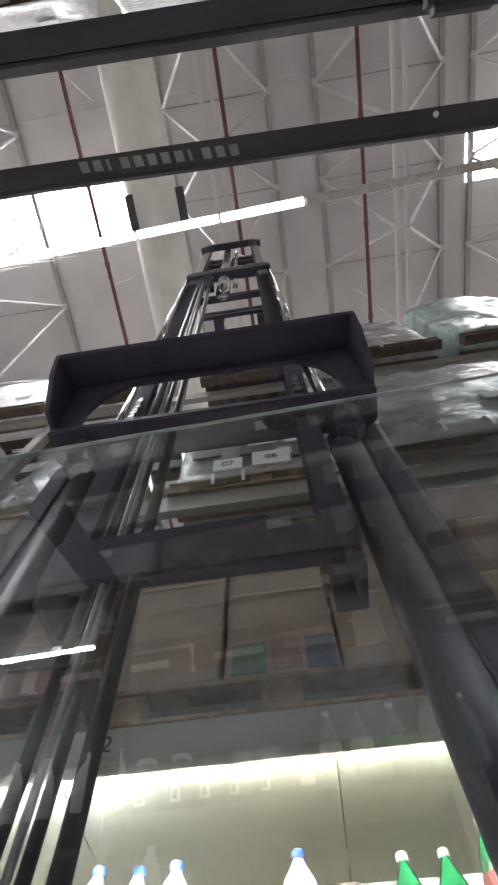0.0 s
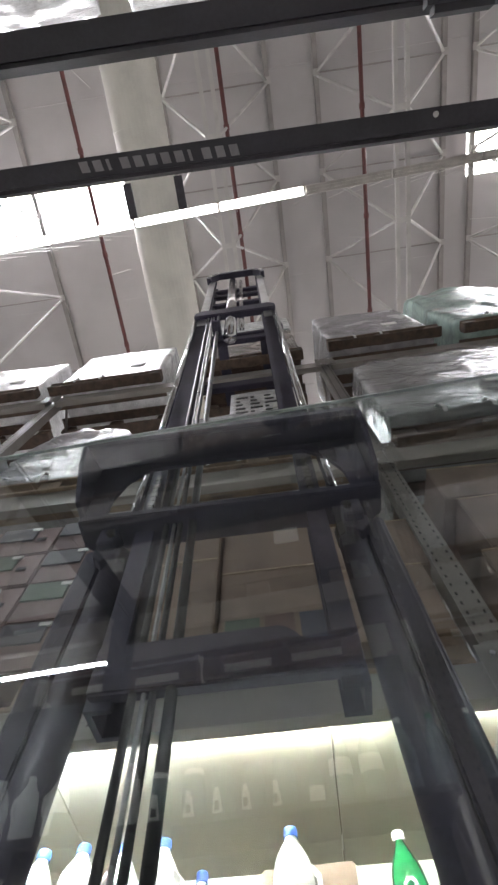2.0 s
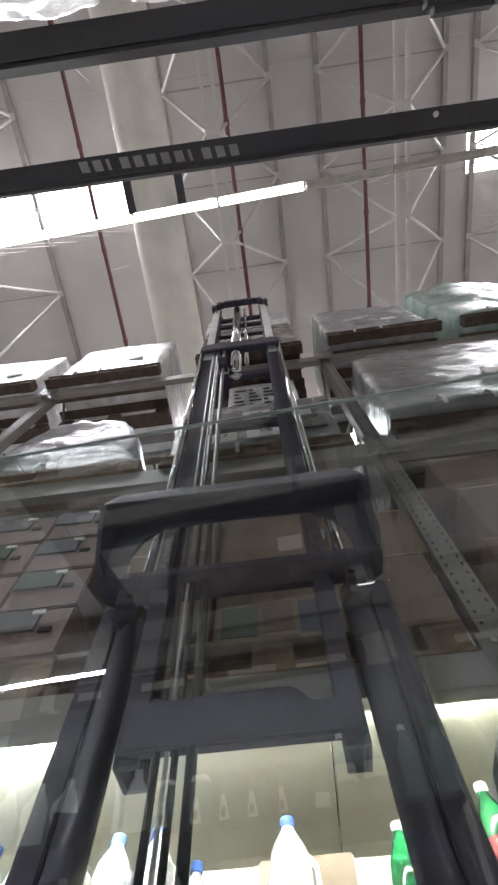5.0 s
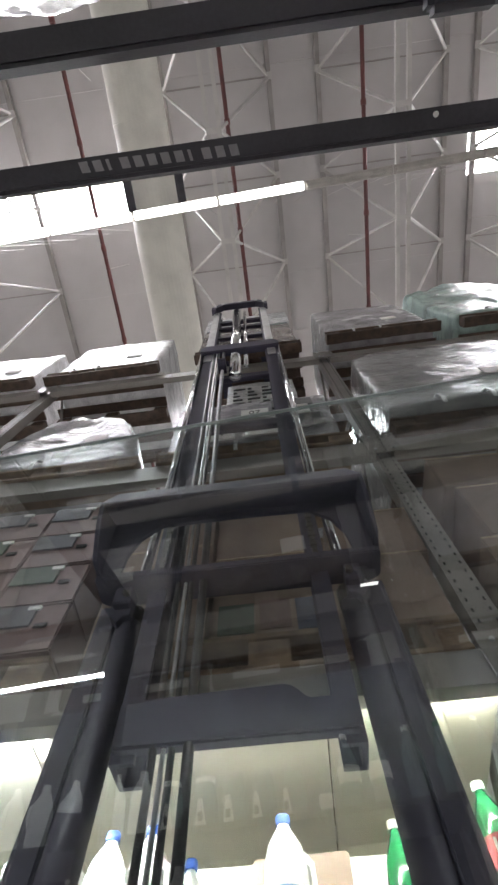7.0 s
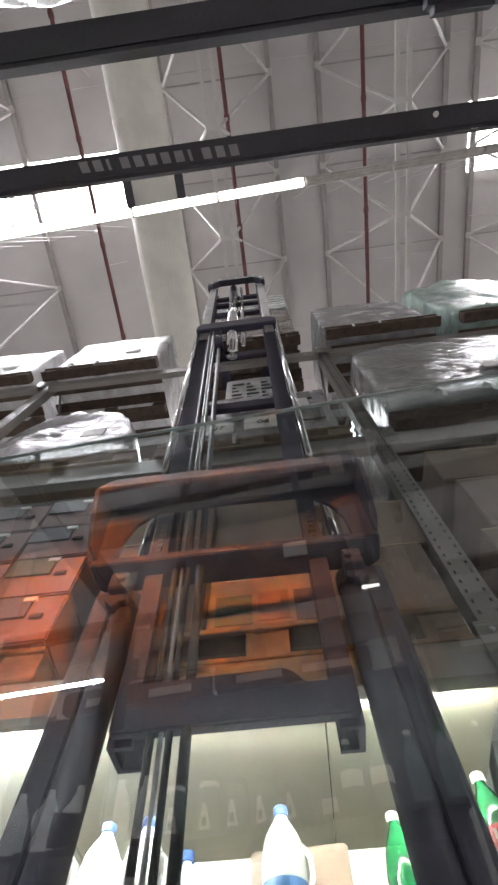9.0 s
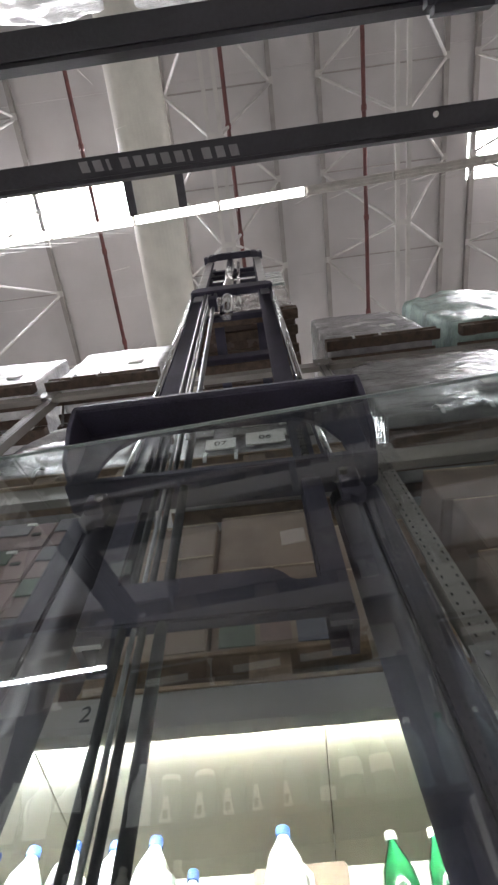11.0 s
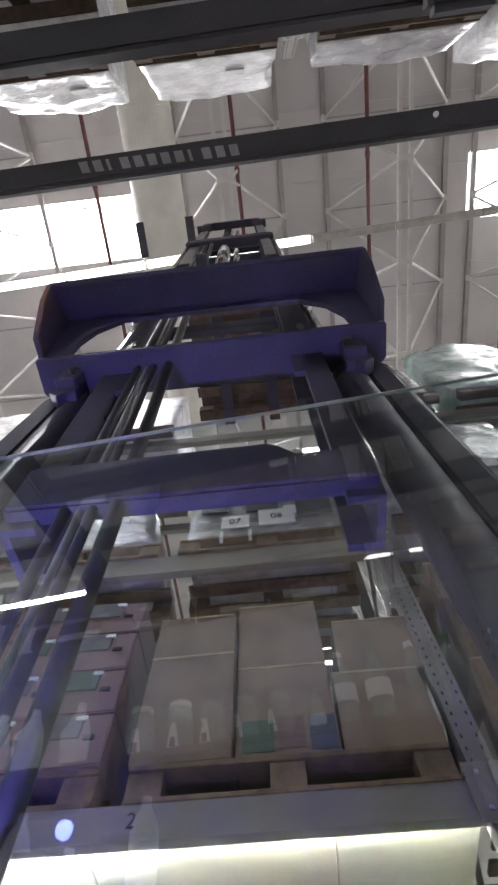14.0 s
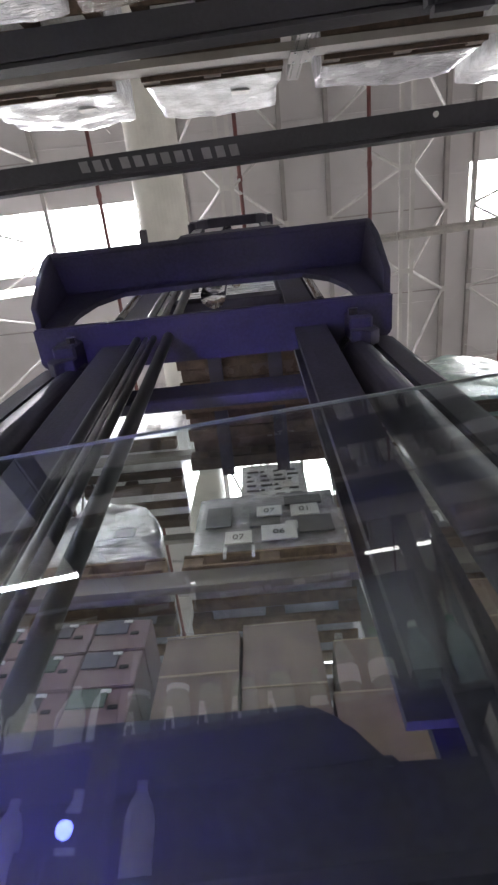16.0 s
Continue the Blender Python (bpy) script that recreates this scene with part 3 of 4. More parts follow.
def display_bay():
    for a, b in zip(UP, UP[1:]):
        s = tagged(empty("shelf_deck", pose((a + b) / 2, 0, 2.415)), "pale cream deck panels closing the bay from above", "deck panel", "deck panels")
        L = (b - a - 0.12)
        edges = [-L / 2, L / 2 - 0.51 - 1.82, L / 2 - 0.51 - 0.91, L / 2 - 0.51, L / 2]
        for x0, x1 in zip(edges, edges[1:]):
            part("panel", box(B(), x0 + 0.002, x1 - 0.002, 1.383, 2.2, 0, 0.018, 0.002), DECK, s)
        w = tagged(empty("shelf_back_panel", pose((a + b) / 2, 2.2, 0)), "plain off-white back panel of the lit display shelf", "back panel", "back panels")
        part("sheet", box(B(), -L / 2, L / 2, 0.003, 0.02, 1.2, 2.418), BACK, w)
        sh = tagged(empty("shelf_board", pose((a + b) / 2, 1.8, SHELF)), "white shelf board carrying bottles", "shelf")
        part("board", box(B(), -L / 2, L / 2, -0.4, 0.39, -0.03, 0, 0.003), BACK, sh)
        led = tagged(empty("shelf_light", pose((a + b) / 2, 1.384, 2.398)), "lit warm white LED strip behind the beam", "lamp", "shelf lights")
        part("housing", box(B(), -L / 2, L / 2, -0.003, 0.012, -0.012, -0.002), CONDUIT, led)
        split = -0.53 - (a + b) / 2 if a < -0.53 < b else (L / 2 - 0.02 if b < 0 else -L / 2 + 0.02)
        if split > -L / 2 + 0.03:
            part("strip", box(B(), -L / 2 + 0.02, split - 0.01, 0.0, 0.010, -0.001, 0.012), LED_STRONG, led, "strongly glowing cool strip")
        if split < L / 2 - 0.03:
            part("strip", box(B(), split + 0.01, L / 2 - 0.02, 0.0, 0.010, -0.001, 0.012), LED, led, "glowing strip")
    jug = "white plastic bleach jug with a blue cap"
    for x, y in ((-0.04, 1.63), (-0.41, 1.63), (-0.53, 1.64), (-0.65, 1.62), (-0.775, 1.63), (-0.9, 1.64), (-1.03, 1.63), (-1.16, 1.63), (-1.3, 1.64)):
        bottle("jug", x, y, SHELF, 15 if x > -0.1 else -20, WHITEPLASTIC, BLUECAP, LABEL_BLUE if x > -0.6 else LABEL_YELLOW, jug)
    bottle("small", -0.29, 1.62, SHELF, 0, WHITEPLASTIC, BLUECAP, None, "small white bottle with a blue cap")
    for x, y in ((0.28, 1.77), (0.41, 1.77), (0.52, 1.62), (0.60, 1.80)):
        bottle("pet", x, y, SHELF, 0, GREENPET, WHITECAP, LABEL_RED if x > 0.5 else None, "green soft-drink bottle with a white cap")
    for x, y in ((0.95, 1.7), (1.08, 1.7), (1.22, 1.72)):
        bottle("pet", x, y, SHELF, 0, GREENPET, WHITECAP, LABEL_RED, "green soft-drink bottle with a white cap")
    carton(-0.15, 0.14, 1.86, 2.1, SHELF, SHELF + 0.33, "plain brown carton standing behind the bottles", tape=False)


def rack_loads():
    # first storage level
    pz = LEVELS[0][1]
    pallet(-0.03, 1.85, pz, 1.24, 1.06)
    z0 = pz + 0.146
    for i, (a, b, front, edges) in enumerate(((-0.66, -0.245, 1.33, (0, 0.55, 0.83)), (-0.235, 0.19, 1.35, (0, 0.46, 0.90)), (0.2, 0.60, 1.36, (0, 0.40, 0.74)))):
        for k, (lo, hi) in enumerate(zip(edges, edges[1:])):
            pr = ((-0.12, 0.1, 0.13, 0.14, PRINT_GREEN), (0.02, 0.11, 0.11, 0.14, PRINT_RED), (0.15, 0.1, 0.11, 0.15, PRINT_BLUE)) if k == 0 and i == 1 else ()
            sh = 0.05 if (i, k) == (2, 1) else 0.0
            carton(a + sh, b + sh, front + 0.012 * k, 1.83, z0 + lo, z0 + hi - 0.008, prints=pr, turn=(i - 1) * 0.8 - k * 0.5)
            carton(a, b, 1.86, 2.36, z0 + lo, z0 + hi - 0.008, tape=False)
    pallet(-1.42, 1.85, pz, 1.3, 1.06)
    for i in range(4):
        for k in range(4):
            x0 = -2.06 + 0.325 * i
            c = carton(x0, x0 + 0.315, 1.30, 1.80, pz + 0.146 + 0.24 * k, pz + 0.146 + 0.24 * k + 0.232, "dull pink printed carton with a round hand hole", PINKCARTON, False, turn=(k % 2) * 0.7)
            # raised dark mark that paints the shade of a hand hole
            part("hand_hole_shade", box(B(), 0.055, 0.105, -0.258, -0.248, 0.105, 0.13, 0.004), HOLE_SHADE, c)
            part("print", box(B(), -0.152, 0.035, -0.2565, -0.24, 0.12, 0.226), PRINT_SLATE if (i + k) % 4 else PRINT_GREEN, c, "dull slate printed panel")
            part("sticker", box(B(), 0.0, 0.05, -0.2585, -0.25, 0.2, 0.219), PAPER, c, "small white sticker")
    pallet(1.45, 1.85, pz, 1.3, 1.06)
    for i in range(3):
        for k in range(3):
            x0 = 0.84 + 0.42 * i + 0.05 * (k % 2)
            if i == 0 and k == 2:
                carton(x0, x0 + 0.4, 1.32, 1.8, pz + 0.146 + 0.39 * k, pz + 0.146 + 0.39 * k + 0.3, turn=2)
            else:
                carton(x0, x0 + 0.4, 1.32, 1.8, pz + 0.146 + 0.39 * k, pz + 0.146 + 0.39 * k + 0.38, turn=1.5 * (k - 1))
    pallet(2.8, 1.85, pz, 1.2, 1.06)
    for i in range(3):
        for k in range(3):
            carton(2.25 + 0.4 * i, 2.25 + 0.4 * i + 0.39, 1.33, 1.8, pz + 0.146 + 0.39 * k, pz + 0.146 + 0.39 * k + 0.38)
    # second storage level
    pz = LEVELS[1][1]
    pallet(-0.05, 1.83, pz, 1.2, 1.06)
    w = wrapped("wrapped_load", -0.62, 0.52, 1.33, 2.35, pz + 0.146, pz + 1.02, FILM_CLEAR, "goods with printed labels under clear stretch film", 3, 0.02)
    for (lx, lz, lw, lh) in ((-0.02, 0.42, 0.24, 0.2), (0.36, 0.3, 0.26, 0.22), (-0.38, 0.5, 0.2, 0.3), (0.3, 0.68, 0.3, 0.14)):
        part("dark_print", box(B(), lx - lw / 2, lx + lw / 2, -0.535, -0.52, lz - lh / 2, lz + lh / 2), PRINT_GREY, w, "dark printed panel under film")
    u = wrapped("wrapped_load", -0.28, 0.34, 1.42, 2.3, pz + 1.03, pz + 1.84, FILM_WHITE, "white printed carton under film on top of the load", 4, 0.01)
    for k in range(6):
        for j in range(4):
            wd = 0.05 + 0.035 * ((k * 3 + j * 5) % 4)
            part("print_line", box(B(), -0.25 + 0.13 * j, -0.25 + 0.13 * j + wd * 0.7, -0.452, -0.44, 0.12 + 0.1 * k, 0.14 + 0.1 * k), PRINT_GREY, u, "grey print bar")
    for (lx, lz, lw, lh, txt) in ((0.08, 0.2, 0.26, 0.2, "06"), (-0.22, 0.17, 0.2, 0.16, "07"), (0.3, 0.5, 0.22, 0.17, "01"), (0.02, 0.52, 0.2, 0.15, "07")):
        s = part("paper_label", box(B(), lx - lw / 2, lx + lw / 2, -0.545, -0.535, lz - lh / 2, lz + lh / 2), PAPER, w, "white paper label")
        cu = bpy.data.curves.new("number", "FONT")
        cu.body, cu.size, cu.align_x, cu.extrude = txt, 0.09, "CENTER", 0.001
        o = new("number", cu)
        cu.materials.append(INK)
        o.parent = w
        o.matrix_basis = pose(lx, -0.548, lz - 0.03, 90, 0, 0)
    pallet(-1.38, 1.83, pz, 1.2, 1.06)
    wrapped("wrapped_load", -1.92, -0.82, 1.30, 2.3, pz + 0.146, pz + 1.15, FILM_CLEAR, "sagging pale bags under a peaked hood of loose film", 5, 0.06, 0.6)
    pallet(1.42, 1.8, pz, 1.24, 1.1, DARKWOOD)
    wrapped("wrapped_load", 0.8, 2.04, 1.18, 2.3, pz + 0.146, pz + 1.5, FILM_GREY, "grey stretch-wrapped pallet load with loose film ends", 7, 0.03, 0.06)
    pallet(2.8, 1.8, pz, 1.2, 1.1, DARKWOOD)
    wrapped("wrapped_load", 2.2, 3.4, 1.2, 2.3, pz + 0.146, pz + 1.5, FILM_GREY, "grey stretch-wrapped pallet load beside the upright", 8, 0.03, 0.06)
    pallet(-2.9, 1.8, pz, 1.2, 1.1, DARKWOOD)
    wrapped("wrapped_load", -3.5, -2.3, 1.25, 2.3, pz + 0.146, pz + 1.3, FILM_CLEAR, "clear-wrapped load beside the upright", 9, 0.03, 0.05)
    # top level
    pz = LEVELS[2][1]
    pallet(-1.6, 1.75, pz, 1.2, 1.1, DARKWOOD)
    wrapped("wrapped_load", -2.12, -1.0, 1.22, 2.25, pz + 0.146, pz + 1.35, FILM_WHITE, "white film-wrapped box load on the top level", 11, 0.02)
    pallet(-2.95, 1.75, pz, 1.2, 1.1, DARKWOOD)
    wrapped("wrapped_load", -3.55, -2.38, 1.22, 2.25, pz + 0.146, pz + 1.25, FILM_WHITE, "white film-wrapped load on the top level", 12, 0.025)
    pallet(1.32, 1.68, pz, 1.14, 1.1, DARKWOOD)
    wrapped("wrapped_load", 0.78, 1.86, 1.17, 2.2, pz + 0.146, pz + 1.6, FILM_CLEAR, "pale grey film-wrapped box load on the top level", 13, 0.012)
    pallet(2.72, 1.68, pz, 1.2, 1.1, DARKWOOD)
    wrapped("wrapped_load", 2.08, 3.35, 1.12, 2.2, pz + 0.146, pz + 2.35, FILM_GREEN, "greenish translucent film-wrapped load with a folded top", 14, 0.05, 0.2)


def opposite_rack():
    pz = OLEVELS[2][1]
    for x0, x1, h, m, lb, sd in ((-0.72, 0.42, 1.2, FILM_WHITE, "white printed bags under film on the top level", 21), (-2.1, -0.95, 1.15, FILM_WHITE, "white film-wrapped load on the top level", 22), (0.74, 2.02, 0.85, FILM_CLEAR, "clear-wrapped goods with torn film on the top level", 23), (2.2, 3.25, 1.25, FILM_WHITE, "torn white film-wrapped load on the top level", 24), (-3.6, -2.5, 1.1, FILM_WHITE, "white film-wrapped load on the top level", 25)):
        pallet((x0 + x1) / 2, -2.5, pz, x1 - x0, 1.06, DARKWOOD)
        wrapped("wrapped_load", x0, x1, -3.05, -1.97, pz + 0.146, pz + h, m, lb, sd, 0.035, 0.12)
    for z, x0s in ((OLEVELS[1][1], (-2.1, -0.9, 0.75, 2.05)), (OLEVELS[0][1], (-2.1, -0.9, 0.75, 2.05))):
        for i, x0 in enumerate(x0s):
            pallet(x0 + 0.6, -2.55, z, 1.16, 1.0, DARKWOOD)
            wrapped("wrapped_load", x0 + 0.03, x0 + 1.17, -3.02, -2.08, z + 0.146, z + 0.95, (FILM_CLEAR, FILM_BROWN)[i % 2], "film-wrapped goods on the facing rack", 30 + i, 0.025)
    for a, b in zip(OUP, OUP[1:]):
        L = b - a - 0.12
        w = tagged(empty("shelf_back_panel", pose((a + b) / 2, -2.75, 0)), "plain dark back panel of the facing display shelf", "back panel", "back panels")
        part("sheet", box(B(), -L / 2, L / 2, -0.02, -0.003, 0.9, 2.92), DARKBOARD, w)
        for z in (1.64, 2.05):
            sh = tagged(empty("shelf_board", pose((a + b) / 2, -2.4, z)), "shelf board of the facing rack", "shelf")
            part("board", box(B(), -L / 2, L / 2, -0.34, 0.32, -0.03, 0, 0.003), DARKBOARD, sh)
    # added strip that keeps the lamp behind it out of sight
    f = tagged(empty("lamp_hiding_strip", pose(0.35, -2.05, 2.855)), "pale grey strip added to hide a lamp under the facing rack beam", "fascia")
    part("strip", box(B(), -1.45, 1.45, -0.005, 0.005, -0.07, 0.074, 0.002), BEAM, f)
    for k, x in enumerate((-2.15, -2.0, -1.84, -1.69, -1.53, -1.37, -1.15, -1.01)):
        bottle("jug", x * 1.07, -2.3, 2.05, 30 * k, WHITEPLASTIC, WHITECAP, None, "white plastic jug on the facing shelf")
    for k, x in enumerate((-0.86, -0.69, -0.55, -0.41, -0.265)):
        bottle("jar", x * 1.07, -2.3, 2.05, 180 + 9 * k, CLEARPET, NAVYCAP if k > 1 else WHITECAP, PAPER, "squat clear jar with a white label and a dark lid" if k > 1 else "squat clear jar with a white label and a pale lid")
    for k, x in enumerate((-0.12, 0.0, 0.14, 0.3, 0.45, 0.62, 0.78, 0.95, 1.1, 1.26, 1.42, 1.6)):
        bottle("small" if k == 0 else "pet", x * 1.07, -2.3, 2.05, 180, CLEARPET, WHITECAP if k % 2 else GREENPET, PAPER if k < 3 else None, "clear greenish bottle on the facing shelf")
    for k, x in enumerate((-2.1, -1.84, -1.58, -1.32, -1.06, -0.81)):
        bottle("jug", x * 1.07, -2.3, 1.64, 20 * k, WHITEPLASTIC, WHITECAP, None, "white jug on the lower facing shelf")
    # the last batten is unseen, added to brighten the bottles under it
    for x0, x1, y, z, mt, lb in ((-4.9, -2.4, -2.06, 2.81, LED_COOL, "lit cool white batten under the facing rack beam"), (-2.2, -1.2, -2.06, 2.81, LED_COOL, "lit cool white batten under the facing rack beam"), (-1.1, 1.8, -2.11, 2.862, LED_COOL, "hidden cool white batten added to light the facing bottles")):
        led = tagged(empty("shelf_light", pose((x0 + x1) / 2, y, z)), lb, "lamp", "shelf lights")
        L = (x1 - x0) / 2
        r = 0.009
        part("tube", rod(B(), (-L, 0, 0), (L, 0, 0), r, 16), mt, led, smooth=True)
        part("bracket", box(B(), -L, L, -0.012, 0.0, r * 0.9, 2.932 - z, 0.002), CONDUIT, led)


# ---- reach truck ----
def cab_box(bm, x0, x1, y0, y1, z0, z1, bevel=0.006):
    return box(bm, x0, x1, y0, y1, z0, z1, bevel, 2)


SHUTTERS = []
# the beacon's place over the eye
BY, BZ = -0.66, 1.5


def reach_truck():
    """The cab round the eye; its space has the eye's place at rest as origin."""
    t = tagged(empty("reach_truck"), "reach truck cab with a black overhead guard and clear screen", "forklift")
    g = part("overhead_guard", cab_box(B(), -0.62, 0.62, -0.145, -0.108, 0.90, 0.955), BLACK, t, "black steel guard bar with a pale wordmark")
    # unseen lip added as a stop for the beacon's light
    part("light_stop_lip", box(B(), -0.62, 0.62, -0.142, -0.138, 0.954, 1.005), BLACK, t)
    part("guard_bar", cab_box(B(), -0.62, 0.62, -0.318, -0.274, 0.90, 0.955), BLACK, t)
    part("guard_bar", cab_box(B(), -0.62, 0.62, -0.52, -0.48, 0.90, 0.955), BLACK, t)
    for s in (-1, 1):
        part("guard_rail", cab_box(B(), s * 0.62 - 0.03, s * 0.62 + 0.03, -0.9, -0.02, 0.89, 0.96), BLACK, t)
        part("guard_post", cab_box(B(), s * 0.62 - 0.03, s * 0.62 + 0.03, -0.9, -0.84, -1.375, 0.89), BLACK, t)
    part("lamp_pod", cab_box(B(), 0.295, 0.40, -0.29, -0.252, 0.86, 0.9, 0.01), BLACK, t, "small black pod under the guard bar")
    part("sticker", rod(B(), (0.321, -0.134, 0.8985), (0.321, -0.134, 0.8998), 0.0045, 12), PAPER, g, "small pale round sticker")
    # twelve slanted marks of the wordmark
    for k in range(12):
        x = -0.253 + 0.0222 * k
        w = 0.005 if k in (2, 8) else 0.014
        bm = B()
        prism(bm, [(x, -0.1385 + 0.0005 * k), (x + w, -0.1385 + 0.0005 * k), (x + w + 0.003, -0.1225 + 0.0005 * k), (x + 0.003, -0.1225 + 0.0005 * k)], "z", 0.8985, 0.8998)
        part("wordmark_bar", bm, LOGO, g)
    # unseen flashing beacon over the rear bar, its stalk and place assumed
    part("beacon_stalk", rod(B(), (0, -0.5, 0.955), (0, BY, BZ - 0.006), 0.011, 12), BLACK, t)
    part("beacon_base", rod(B(), (0, BY, BZ - 0.026), (0, BY, BZ - 0.001), 0.03, 20), BLACK, t)
    part("beacon_bulb", rod(B(), (0.0, BY, BZ + 0.011), (0.0, BY, BZ + 0.019), 0.007, 12), AMBER, t, "glowing amber bulb")
    def shell(r, a0, a1, z0, z1):
        ring = [(r * math.cos(radians(a)), r * math.sin(radians(a))) for a in range(a0, a1 + 1, 10)]
        return prism(B(), ring + [(x * 0.9, y * 0.9) for x, y in ring[::-1]], "z", z0, z1)
    # shield and cap added to block stray light
    part("beacon_back_shield", shell(0.015, 170, 370, 0.0, 0.031), BLACK, t, "", pose(0, BY, BZ))
    part("beacon_cap", rod(B(), (0, BY, BZ + 0.0315), (0, BY, BZ + 0.035), 0.04, 24), BLACK, t)
    # added turning shutter makes the flashes; its discs limit the beam's height
    h = empty("beacon_hood")
    h.parent = t
    part("shutter_shell", shell(0.019, -20, 200, 0.0, 0.03), BLACK, h, "dark half-round shell added as a light shutter")
    part("beam_stop_top", rod(B(), (0, 0, 0.0215), (0, 0, 0.0245), 0.085, 32), BLACK, h)
    part("beam_stop_floor", rod(B(), (0, 0, 0.002), (0, 0, 0.006), 0.036, 28), BLACK, h)
    # blue safety lights out of view: one ahead of the screen, one at the back; added sliding shutters switch them on
    # the third lens is added: its mirror image stands in for a blue-lit jug
    for px, py, pz, tilt, turn, lens, deep in ((-0.31, 0.30, -0.24, -38, 0, BLUE, 0.03), (-0.85, -1.0, 0.33, 88, -22, BLUE_SPOT, 0.05), (-0.77, -1.0, 0.41, -102, -29, BLUE_GLINT, 0.03)):
        at = pose(px, py, pz, 0, 0, turn) @ pose(0, 0, 0, tilt, 0, 0)
        pod = empty("safety_light", at)
        pod.parent = t
        bm = B()
        for x0, x1, y0, y1 in ((-0.035, 0.035, -0.035, -0.03), (-0.035, 0.035, 0.03, 0.035), (-0.035, -0.03, -0.03, 0.03), (0.03, 0.035, -0.03, 0.03)):
            box(bm, x0, x1, y0, y1, -deep, 0.02)
        box(bm, -0.035, 0.035, -0.035, 0.035, -deep - 0.005, -deep)
        part("housing", bm, BLACK, pod, "open black lamp housing")
        part("lens", rod(B(), (0, 0, -deep), (0, 0, 0.01 - deep), 0.022, 16), lens, pod, "glowing blue lens")
        sh = part("shutter", box(B(), -0.036, 0.036, -0.036, 0.036, 0.021, 0.024), BLACK, t, "thin black shutter plate")
        SHUTTERS.append((sh, at))
    # clear screen: upper edge a little skewed, leaning back
    scr = empty("screen", pose(-0.02, 0.166, 0.45, 0, 0, -2.9) @ pose(0, 0, 0, 8.5, 0, 0))
    scr.parent = t
    pane = part("pane", box(B(), -0.75, 0.75, -0.0015, 0.0015, -0.6, 0), GLASS, scr, "clear scuffed plastic pane")
    pane.visible_shadow = False
    part("edge", box(B(), -0.75, 0.75, -0.0016, 0.0016, 0.0002, 0.002), GLASS_EDGE, scr, "pale sawn edge")
    return t, h


